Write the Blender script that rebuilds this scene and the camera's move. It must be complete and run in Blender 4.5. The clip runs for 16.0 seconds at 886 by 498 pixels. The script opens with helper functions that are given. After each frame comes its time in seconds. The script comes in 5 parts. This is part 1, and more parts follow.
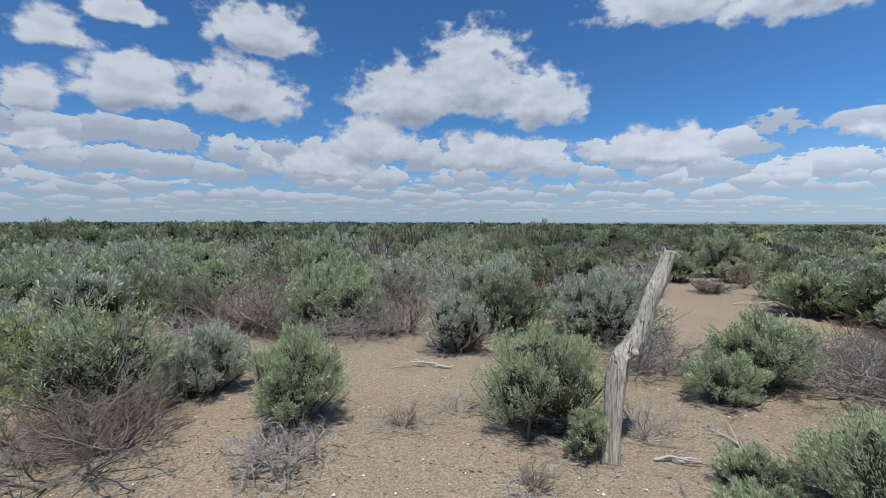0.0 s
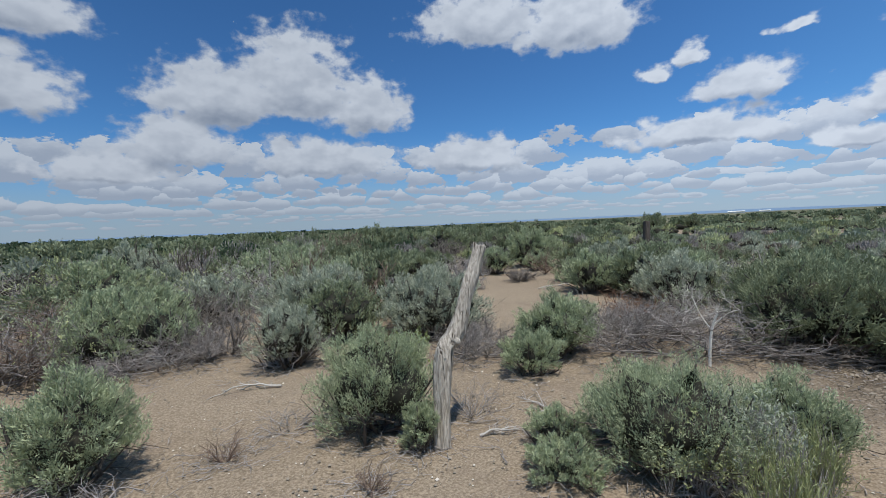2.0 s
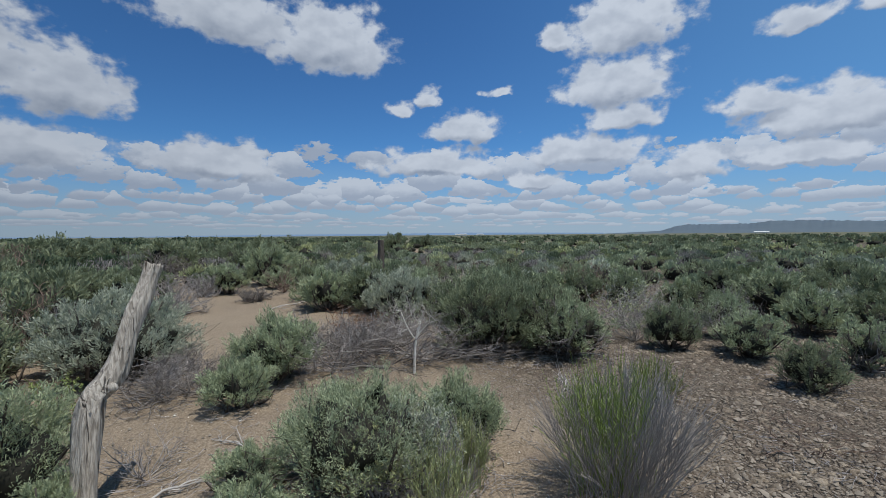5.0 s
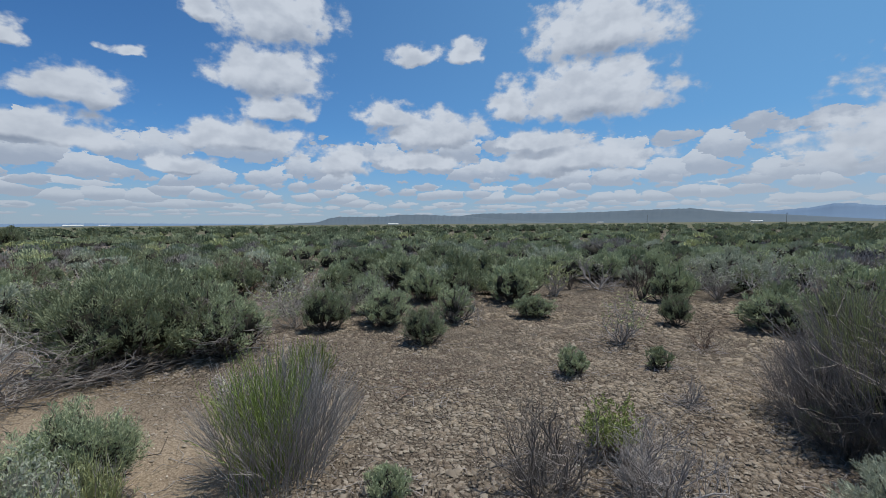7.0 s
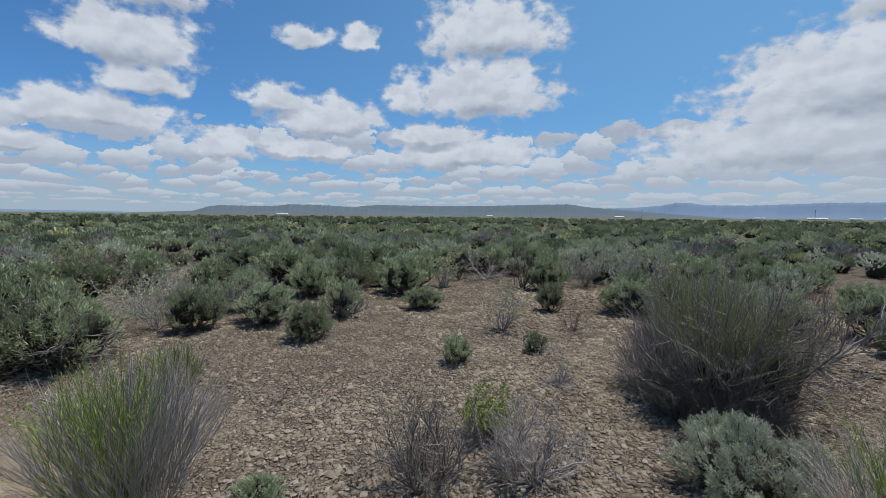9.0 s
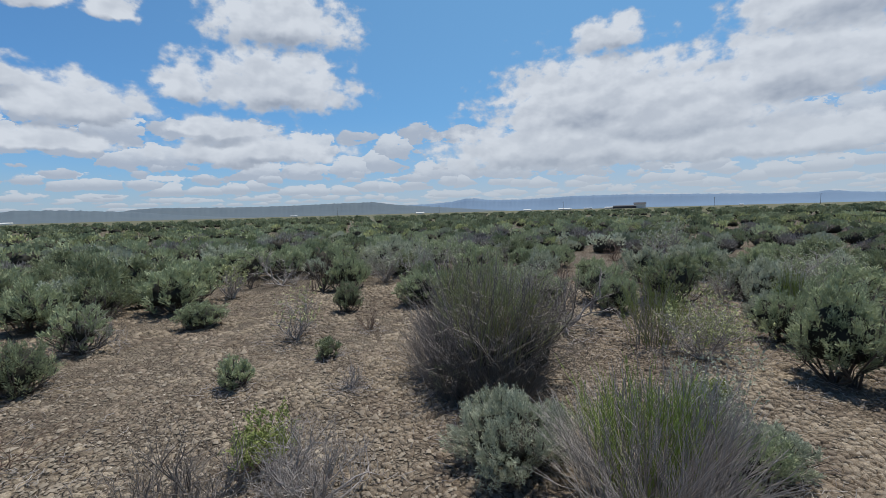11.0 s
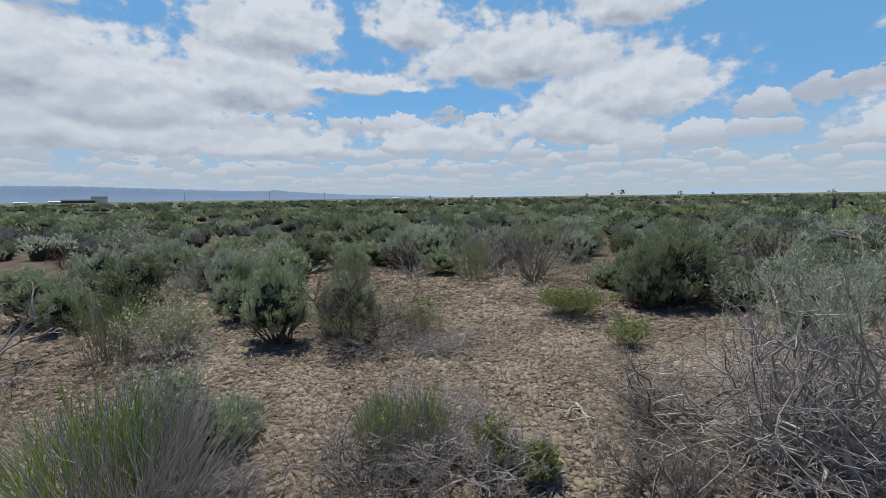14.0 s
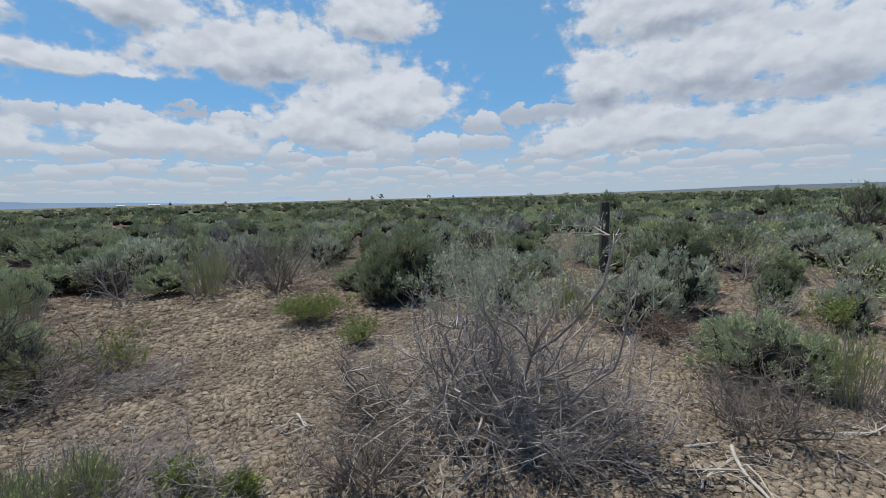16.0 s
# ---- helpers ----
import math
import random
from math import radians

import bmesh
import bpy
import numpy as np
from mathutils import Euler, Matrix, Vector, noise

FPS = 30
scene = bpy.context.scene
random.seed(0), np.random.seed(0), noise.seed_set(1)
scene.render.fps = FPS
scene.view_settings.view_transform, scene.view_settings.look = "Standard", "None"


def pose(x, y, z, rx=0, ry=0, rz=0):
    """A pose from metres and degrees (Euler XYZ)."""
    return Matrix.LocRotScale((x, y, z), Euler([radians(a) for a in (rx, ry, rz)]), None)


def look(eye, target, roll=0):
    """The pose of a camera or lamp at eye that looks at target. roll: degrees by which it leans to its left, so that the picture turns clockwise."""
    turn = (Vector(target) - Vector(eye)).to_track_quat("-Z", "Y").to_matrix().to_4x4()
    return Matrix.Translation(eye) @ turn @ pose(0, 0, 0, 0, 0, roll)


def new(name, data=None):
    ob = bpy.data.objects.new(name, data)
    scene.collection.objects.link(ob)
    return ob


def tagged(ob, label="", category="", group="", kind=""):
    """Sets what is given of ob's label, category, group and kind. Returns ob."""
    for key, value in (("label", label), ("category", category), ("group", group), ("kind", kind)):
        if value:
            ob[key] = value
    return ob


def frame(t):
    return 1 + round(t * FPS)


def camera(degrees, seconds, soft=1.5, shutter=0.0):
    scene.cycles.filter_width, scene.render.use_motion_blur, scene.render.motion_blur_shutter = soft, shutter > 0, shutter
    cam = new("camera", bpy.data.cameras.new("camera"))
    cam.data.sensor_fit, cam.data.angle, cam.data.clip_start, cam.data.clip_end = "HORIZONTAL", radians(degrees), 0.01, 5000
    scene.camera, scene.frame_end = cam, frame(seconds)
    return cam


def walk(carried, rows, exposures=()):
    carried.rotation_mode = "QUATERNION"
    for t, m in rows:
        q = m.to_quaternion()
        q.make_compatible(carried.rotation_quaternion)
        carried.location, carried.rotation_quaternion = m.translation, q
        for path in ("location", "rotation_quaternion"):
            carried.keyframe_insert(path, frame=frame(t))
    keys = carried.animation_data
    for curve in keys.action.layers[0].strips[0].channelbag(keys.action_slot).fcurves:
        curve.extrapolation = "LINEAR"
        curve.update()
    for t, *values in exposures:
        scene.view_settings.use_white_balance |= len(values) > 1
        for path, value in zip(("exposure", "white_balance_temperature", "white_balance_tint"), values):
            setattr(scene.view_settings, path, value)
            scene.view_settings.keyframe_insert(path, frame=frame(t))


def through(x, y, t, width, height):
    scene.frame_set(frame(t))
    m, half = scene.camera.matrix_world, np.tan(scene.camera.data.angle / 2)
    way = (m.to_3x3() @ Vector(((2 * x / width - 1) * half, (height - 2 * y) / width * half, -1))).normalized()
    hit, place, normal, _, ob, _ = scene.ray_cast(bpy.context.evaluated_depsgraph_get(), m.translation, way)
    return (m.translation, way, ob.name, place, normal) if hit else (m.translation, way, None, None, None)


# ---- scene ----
cam = camera(91.48, 16.0, soft=0.5)
PATH = [
    (0, pose(-0.331, 0.252, 1.663, 86.52, -0.14, -4.20)),
    (0.5, pose(-0.319, 0.267, 1.661, 86.43, 0.73, -10.19)),
    (1, pose(-0.309, 0.276, 1.664, 86.35, 1.52, -14.27)),
    (1.5, pose(-0.280, 0.276, 1.665, 86.45, 1.43, -20.16)),
    (2, pose(-0.235, 0.251, 1.638, 86.80, 2.50, -25.87)),
    (2.5, pose(-0.212, 0.257, 1.640, 86.98, 3.08, -29.23)),
    (3, pose(-0.207, 0.258, 1.641, 87.42, 2.67, -30.27)),
    (5.5, pose(0.197, 0.094, 1.640, 88.24, 0.07, -69.94)),
    (6, pose(0.134, 0.101, 1.677, 88.28, -0.08, -82.59)),
    (6.5, pose(0.177, 0.095, 1.652, 87.71, 0.32, -91.28)),
    (7, pose(0.144, 0.067, 1.636, 86.64, 0.39, -100.55)),
    (7.5, pose(0.141, 0.024, 1.634, 86.02, 0.60, -104.84)),
    (8, pose(0.145, 0.008, 1.632, 85.88, 0.38, -107.38)),
    (10.5, pose(0.193, -0.257, 1.648, 85.35, 0.23, -130.59)),
    (11, pose(0.187, -0.369, 1.636, 85.15, 1.52, -139.49)),
    (11.5, pose(0.213, -0.399, 1.645, 84.41, 1.73, -156.48)),
    (12, pose(0.217, -0.358, 1.650, 83.84, 1.21, -173.57)),
    (12.5, pose(0.160, -0.402, 1.632, 83.34, 0.17, -187.34)),
    (13, pose(0.112, -0.406, 1.636, 83.13, 0.43, -191.76)),
    (13.5, pose(0.080, -0.378, 1.643, 83.18, 0.78, -195.74)),
    (14, pose(0.006, -0.354, 1.648, 83.17, 0.78, -202.22)),
    (14.5, pose(-0.110, -0.322, 1.658, 83.20, 0.32, -211.72)),
    (15, pose(-0.242, -0.239, 1.667, 83.24, 0.93, -219.36)),
    (15.5, pose(-0.318, -0.163, 1.668, 83.19, 0.77, -225.50)),
    (16, pose(-0.370, -0.108, 1.656, 83.16, 1.56, -232.63)),
]
EXPOSURES = [(0.0, 0.06, 6250, 10), (1.5, -0.05, 6200, 10), (3.0, -0.22, 6150, 10), (5.5, -0.33, 6150, 10), (7.0, -0.28, 6300, 10), (8.0, -0.24, 6350, 10), (10.5, -0.14, 6450, 10), (16.0, -0.12, 6500, 10)]
walk(cam, PATH, EXPOSURES)

# ---- world: blue sky with broken cumulus, sun near the zenith ----
SUN_BEARING, SUN_HEIGHT = -92.0, 71.0
SKY_STRENGTH, SUN_STRENGTH = 0.09, 5.0

world = bpy.data.worlds.new("sky")
scene.world = world
world.use_nodes = True


class Nodes:
    """Short calls for adding nodes to a tree."""

    def __init__(self, tree):
        self.tree = tree

    def add(self, kind, **values):
        n = self.tree.nodes.new(kind)
        for key, value in values.items():
            setattr(n, key, value)
        return n

    def put(self, socket, value):
        if isinstance(value, bpy.types.NodeSocket):
            self.tree.links.new(value, socket)
        else:
            socket.default_value = value

    def math(self, op, a, b=0.0, c=0.0, clamp=False):
        n = self.add("ShaderNodeMath", operation=op, use_clamp=clamp)
        for s, v in zip(n.inputs, (a, b, c)):
            self.put(s, v)
        return n.outputs[0]

    def vec(self, op, a, b=(0, 0, 0), c=(0, 0, 0)):
        n = self.add("ShaderNodeVectorMath", operation=op)
        for s, v in zip(n.inputs, (a, b, c)):
            self.put(s, v)
        return n.outputs["Value"] if op in ("LENGTH", "DOT_PRODUCT") else n.outputs[0]

    def ramp(self, x, a, b, lo=0.0, hi=1.0, smooth=True):
        n = self.add("ShaderNodeMapRange", interpolation_type="SMOOTHSTEP" if smooth else "LINEAR")
        for s, v in zip(n.inputs, (x, a, b, lo, hi)):
            self.put(s, v)
        return n.outputs[0]

    def mix(self, f, a, b, blend="MIX"):
        n = self.add("ShaderNodeMix", data_type="RGBA", blend_type=blend)
        self.put(n.inputs[0], f)
        self.put(n.inputs[6], a)
        self.put(n.inputs[7], b)
        return n.outputs[2]

    def noise(self, v, scale, detail=4.0, rough=0.55, distortion=0.0):
        n = self.add("ShaderNodeTexNoise")
        if v is not None:
            self.put(n.inputs["Vector"], v)
        n.inputs["Scale"].default_value, n.inputs["Detail"].default_value = scale, detail
        n.inputs["Roughness"].default_value, n.inputs["Distortion"].default_value = rough, distortion
        return n

    def joined(self, x, y, z):
        n = self.add("ShaderNodeCombineXYZ")
        for s, v in zip(n.inputs, (x, y, z)):
            self.put(s, v)
        return n.outputs[0]


# one cloud a row: bearing and height of its middle, half its width and half its depth, in degrees
CLOUDS = []


def cloud(bearing, height, half_width, half_depth):
    CLOUDS.append((bearing, height, half_width, half_depth))


cloud(108.2, 22.0, 6.8, 2.7)
cloud(127.1, 18.2, 3.4, 1.8)
cloud(121.6, 21.4, 3.7, 1.4)
cloud(129.1, 12.7, 2.4, 1.8)
cloud(121.2, 15.0, 5.6, 3.1)
cloud(110.2, 15.5, 7.0, 3.8)
cloud(90.5, 16.6, 7.6, 4.1)
cloud(81.7, 19.0, 8.0, 5.4)
cloud(73.1, 15.7, 5.8, 3.7)
cloud(94.9, 11.1, 6.3, 3.3)
cloud(79.5, 9.4, 10.4, 2.4)
cloud(101.3, 7.5, 7.2, 1.6)
cloud(59.9, 9.1, 8.6, 2.3)
cloud(128.9, 7.9, 3.3, 1.2)
cloud(58.2, 25.1, 8.7, 3.4)
cloud(46.8, 23.9, 9.0, 4.0)
cloud(37.5, 16.2, 1.9, 1.2)
cloud(34.1, 17.9, 1.8, 1.3)
cloud(29.7, 13.9, 3.7, 1.6)
cloud(25.0, 18.0, 2.0, 0.7)
cloud(17.7, 10.5, 3.9, 1.6)
cloud(33.2, 9.7, 9.6, 1.8)
cloud(20.6, 7.3, 4.0, 1.2)
cloud(9.4, 24.9, 7.4, 4.0)
cloud(10.8, 18.5, 7.1, 3.3)
cloud(9.7, 14.5, 4.7, 1.8)
cloud(-13.6, 21.2, 2.9, 1.4)
cloud(-7.0, 20.9, 3.5, 1.3)
cloud(17.4, 23.4, 2.0, 1.4)
cloud(29.2, 13.9, 5.2, 2.0)
cloud(13.7, 10.6, 8.1, 2.1)
cloud(2.3, 8.3, 3.7, 2.0)
cloud(-30.0, 23.0, 9.6, 3.5)
cloud(-29.5, 16.5, 10.1, 3.9)
cloud(-19.5, 15.6, 2.8, 2.4)
cloud(-9.6, 12.4, 7.7, 2.5)
cloud(-3.7, 14.1, 4.4, 1.7)
cloud(-7.3, 8.4, 6.5, 1.4)
cloud(-23.4, 10.7, 6.6, 1.4)
cloud(-26.9, 8.4, 11.2, 2.2)
cloud(-70.5, 20.2, 4.1, 1.8)
cloud(-76.6, 12.5, 15.8, 5.4)
cloud(-88.6, 14.7, 10.1, 4.6)
cloud(-65.2, 8.8, 16.9, 3.2)
cloud(-68.8, 14.3, 15.2, 5.1)
cloud(-65.7, 8.8, 17.5, 4.0)
cloud(-91.4, 20.4, 10.0, 4.3)
cloud(-100.0, 14.2, 13.3, 1.3)
cloud(-121.9, 18.1, 15.5, 4.4)
cloud(-135.1, 13.3, 11.5, 4.4)
cloud(-128.5, 9.8, 10.0, 3.0)
cloud(-84.1, 7.2, 20.7, 2.2)
cloud(-112.8, 7.7, 9.7, 2.1)
cloud(-128.7, 9.9, 10.2, 3.2)
cloud(-162.7, 14.4, 5.4, 4.4)
cloud(-161.2, 7.3, 7.2, 2.2)
cloud(-173.2, 15.3, 14.0, 5.2)
cloud(-183.8, 14.1, 6.7, 4.9)
cloud(-167.8, 8.1, 12.4, 3.0)
cloud(-183.0, 6.9, 7.0, 2.7)
cloud(-132.4, 8.2, 7.0, 2.0)
cloud(-108.5, 21.5, 6.5, 3.6)
cloud(-135.0, 22.5, 7.5, 3.6)
cloud(-170.0, 21.5, 13.0, 4.6)


def cloud_field():
    """A node group: how far, in cloud sizes, a point of the sky (bearing, height) lies from the nearest cloud's middle."""
    g = bpy.data.node_groups.new("cloud_field", "ShaderNodeTree")
    g.interface.new_socket("Place", in_out="INPUT", socket_type="NodeSocketVector")
    g.interface.new_socket("Distance", in_out="OUTPUT", socket_type="NodeSocketFloat")
    n = Nodes(g)
    place, out = n.add("NodeGroupInput").outputs[0], n.add("NodeGroupOutput").inputs[0]
    nearest = 9.0
    for a, e, w, h in CLOUDS:
        q = n.vec("MULTIPLY_ADD", place, (1 / w, 1 / (1.45 * h), 0), (-a / w, -(e - 0.45 * h) / (1.45 * h), 0))
        q = n.vec("MAXIMUM", q, n.vec("MULTIPLY", q, (-1, -2.3, 0)))
        nearest = n.math("SMOOTH_MIN", nearest, n.vec("LENGTH", q), 0.25)
    n.put(out, nearest)
    return g


def build_sky():
    n = Nodes(world.node_tree)
    back = world.node_tree.nodes["Background"]
    sky = n.add("ShaderNodeTexSky", sky_type="NISHITA", sun_disc=False)
    sky.sun_elevation, sky.sun_rotation = radians(SUN_HEIGHT), radians(90 - SUN_BEARING) % (2 * math.pi)
    sky.altitude, sky.air_density, sky.dust_density, sky.ozone_density = 1300, 1.0, 0.6, 2.5
    d = n.add("ShaderNodeTexCoord").outputs["Generated"]
    xyz = n.add("ShaderNodeSeparateXYZ")
    n.put(xyz.inputs[0], d)
    # bearing in degrees with its seam behind the walk, height in degrees
    turned = n.add("ShaderNodeVectorRotate", rotation_type="Z_AXIS")
    n.put(turned.inputs["Vector"], d)
    turned.inputs["Angle"].default_value = radians(28)
    t = n.add("ShaderNodeSeparateXYZ")
    n.put(t.inputs[0], turned.outputs[0])
    bearing = n.math("SUBTRACT", n.math("MULTIPLY", n.math("ARCTAN2", t.outputs[1], t.outputs[0]), 57.29578), 28.0)
    height = n.math("MULTIPLY", n.math("ARCSINE", xyz.outputs[2]), 57.29578)
    place = n.joined(bearing, height, 0.0)
    # ragged outlines
    warp = n.noise(n.vec("MULTIPLY", place, (1, 1.25, 1)), 0.22, 4, 0.55)
    wob = n.vec("MULTIPLY", n.vec("SUBTRACT", warp.outputs["Color"], (0.5, 0.5, 0.5)), (5.0, 2.8, 0))
    ragged = n.vec("ADD", place, wob)
    group = cloud_field()
    one, two = n.add("ShaderNodeGroup", node_tree=group), n.add("ShaderNodeGroup", node_tree=group)
    n.put(one.inputs[0], ragged)
    n.put(two.inputs[0], n.vec("ADD", ragged, (0, 1.3, 0)))
    puff = n.noise(n.vec("MULTIPLY", place, (1, 1.35, 1)), 0.42, 6, 0.54)
    soft = n.noise(n.vec("MULTIPLY", place, (1, 1.5, 1)), 0.24, 3, 0.5)
    lit = n.noise(n.vec("ADD", n.vec("MULTIPLY", place, (1, 1.5, 1)), (0.4, 1.3, 0)), 0.24, 3, 0.5)
    edge = n.math("SUBTRACT", n.math("SUBTRACT", 1.0, one.outputs[0]), n.math("MULTIPLY", n.math("SUBTRACT", puff.outputs[0], 0.5), -1.5))
    big = n.ramp(edge, -0.10, 0.34)
    # rows of small flat-bottomed clouds, smaller and closer towards the horizon
    climb = n.math("LOGARITHM", n.math("ADD", n.math("MAXIMUM", height, 0.0), 1.0), 2.71828)
    fine = n.noise(n.joined(bearing, n.math("MULTIPLY", height, 1.8), 3.0), 0.6, 6, 0.6)
    field, rise = 0.0, 0.0
    for wide, tall, bottom, top, big_share in ((5.0, 2.3, 3.6, 11.5, 0.92), (3.2, 3.0, 1.3, 5.8, 0.92), (2.3, 4.4, 0.4, 2.6, 0.92)):
        p = n.joined(n.math("DIVIDE", bearing, wide), n.math("MULTIPLY", climb, tall), 0.0)
        p = n.vec("ADD", p, n.vec("MULTIPLY", n.vec("SUBTRACT", fine.outputs["Color"], (0.5, 0.5, 0.5)), (0.55, 0.45, 0)))
        cell = n.add("ShaderNodeTexVoronoi", feature="F1", voronoi_dimensions="2D")
        n.put(cell.inputs["Vector"], p)
        cell.inputs["Scale"].default_value = 1.0
        cell.inputs["Randomness"].default_value = 0.85
        q = n.vec("MULTIPLY", n.vec("SUBTRACT", p, cell.outputs["Position"]), (1.0, 1.0, 0))
        far = n.vec("LENGTH", n.vec("MAXIMUM", q, n.vec("MULTIPLY", q, (-1, -2.2, 0))))
        kind = n.add("ShaderNodeSeparateColor")
        n.put(kind.inputs[0], cell.outputs["Color"])
        span = n.math("ADD", n.math("MULTIPLY", kind.outputs[0], 0.5), big_share - 0.42)
        body = n.math("ADD", n.math("SUBTRACT", span, far), n.math("MULTIPLY", n.math("SUBTRACT", fine.outputs[0], 0.5), 1.6))
        shrink = n.math("MULTIPLY", n.ramp(height, bottom, bottom + 1.0), n.ramp(height, top + 1.5, top - 2.0))
        mask = n.ramp(n.math("SUBTRACT", body, n.math("MULTIPLY", n.math("SUBTRACT", 1.0, shrink), 1.2)), -0.02, 0.16)
        y = n.add("ShaderNodeSeparateXYZ")
        n.put(y.inputs[0], q)
        rise = n.math("ADD", n.math("MULTIPLY", rise, n.math("SUBTRACT", 1.0, mask)), n.math("MULTIPLY", y.outputs[1], mask))
        field = n.math("MAXIMUM", field, mask)
    cover = n.math("MAXIMUM", big, field)
    # sunlit crowns and grey undersides
    under = n.ramp(n.math("SUBTRACT", one.outputs[0], two.outputs[0]), -0.25, 0.55)
    relief = n.ramp(n.math("SUBTRACT", soft.outputs[0], lit.outputs[0]), -0.17, 0.17)
    thick = n.ramp(edge, 0.15, 1.0)
    grey = n.math("MULTIPLY", n.math("ADD", n.math("MULTIPLY", under, 0.75), n.math("MULTIPLY", thick, 0.26)), 1.0, clamp=True)
    grey = n.math("ADD", n.math("MULTIPLY", grey, 0.92), n.math("MULTIPLY", n.math("SUBTRACT", 0.5, relief), 0.3), clamp=True)
    white = n.mix(grey, (6.5, 7.0, 7.7, 1), (2.7, 3.25, 4.2, 1))
    lowgrey = n.ramp(rise, 0.42, -0.12)
    lowwhite = n.mix(lowgrey, (6.0, 6.6, 7.4, 1), (3.9, 4.55, 5.6, 1))
    tone = n.mix(big, lowwhite, white)
    blue = n.mix(1.0, sky.outputs[0], (0.52, 0.92, 1.24, 1), "MULTIPLY")
    haze = n.ramp(height, 0.0, 12.0, 0.75, 0.0)
    blue = n.mix(haze, blue, (3.3, 4.5, 5.8, 1))
    # a thin high veil over the half of the sky with the thick clouds
    thin = n.math("MULTIPLY", n.ramp(bearing, 40.0, -65.0), 0.55)
    blue = n.mix(thin, blue, (2.1, 4.6, 7.2, 1))
    both = n.mix(cover, blue, tone)
    veil = n.ramp(height, 0.0, 6.0, 0.6, 0.0)
    both = n.mix(veil, both, (4.1, 4.8, 5.5, 1))
    # the low sky whitens on the side of the thick clouds, and the other side is clearer and deeper
    murk = n.math("MULTIPLY", n.ramp(height, 1.0, 13.0, 0.5, 0.0), n.ramp(bearing, -5.0, -75.0))
    both = n.mix(murk, both, (5.0, 5.6, 6.3, 1))
    gain = n.ramp(bearing, 95.0, 15.0, 0.92, 1.19)
    both = n.mix(1.0, both, n.joined(gain, gain, gain), "MULTIPLY")
    n.put(back.inputs[0], both)
    back.inputs[1].default_value = SKY_STRENGTH


build_sky()

sun = new("sun", bpy.data.lights.new("sun", "SUN"))
sun.data.energy, sun.data.angle, sun.data.color = SUN_STRENGTH, radians(0.6), (1.0, 0.925, 0.80)
b, e = radians(SUN_BEARING), radians(SUN_HEIGHT)
sun.matrix_world = look((60 * math.cos(b) * math.cos(e), 60 * math.sin(b) * math.cos(e), 60 * math.sin(e)), (0, 0, 0))

# ---- materials ----
def material(name, rough=0.9):
    m = bpy.data.materials.new(name)
    m.use_nodes = True
    shader = m.node_tree.nodes["Principled BSDF"]
    shader.inputs["Roughness"].default_value = rough
    shader.inputs["Specular IOR Level"].default_value = 0.25
    return m, Nodes(m.node_tree), shader


def leaf_material(name, dark, light, tint, through=0.25):
    """Leaves: each one its own shade between dark and light, whole shrubs drifting towards tint, some light coming through."""
    m, n, shader = material(name, 0.75)
    island = n.add("ShaderNodeNewGeometry").outputs["Random Per Island"]
    whole = n.add("ShaderNodeObjectInfo").outputs["Random"]
    col = n.mix(island, (*dark, 1), (*light, 1))
    col = n.mix(n.math("MULTIPLY", whole, 0.55), col, (*tint, 1))
    patch = n.noise(n.add("ShaderNodeTexCoord").outputs["Object"], 3.5, 2)
    col = n.mix(1.0, col, n.mix(patch.outputs[0], (0.72, 0.74, 0.72, 1), (1.28, 1.25, 1.2, 1)), "MULTIPLY")
    tone = n.add("ShaderNodeAttribute", attribute_name="tone").outputs["Fac"]
    col = n.mix(1.0, col, n.joined(n.math("ADD", n.math("MULTIPLY", tone, 1.1), 1.0), n.math("ADD", tone, 1.0), n.math("ADD", n.math("MULTIPLY", tone, 1.05), 1.0)), "MULTIPLY")
    n.put(shader.inputs["Base Color"], col)
    glow = n.add("ShaderNodeBsdfTranslucent")
    n.put(glow.inputs[0], col)
    both = n.add("ShaderNodeMixShader")
    both.inputs[0].default_value = through
    n.put(both.inputs[1], shader.outputs[0])
    n.put(both.inputs[2], glow.outputs[0])
    n.put(m.node_tree.nodes["Material Output"].inputs[0], both.outputs[0])
    return m


def bark_material(name, dark, light, grain=60.0):
    m, n, shader = material(name, 0.9)
    where = n.add("ShaderNodeTexCoord").outputs["Object"]
    streak = n.noise(n.vec("MULTIPLY", where, (1, 1, 0.25)), grain, 4)
    island = n.add("ShaderNodeNewGeometry").outputs["Random Per Island"]
    f = n.math("ADD", n.math("MULTIPLY", streak.outputs[0], 0.6), n.math("MULTIPLY", island, 0.5), clamp=True)
    n.put(shader.inputs["Base Color"], n.mix(f, (*dark, 1), (*light, 1)))
    return m


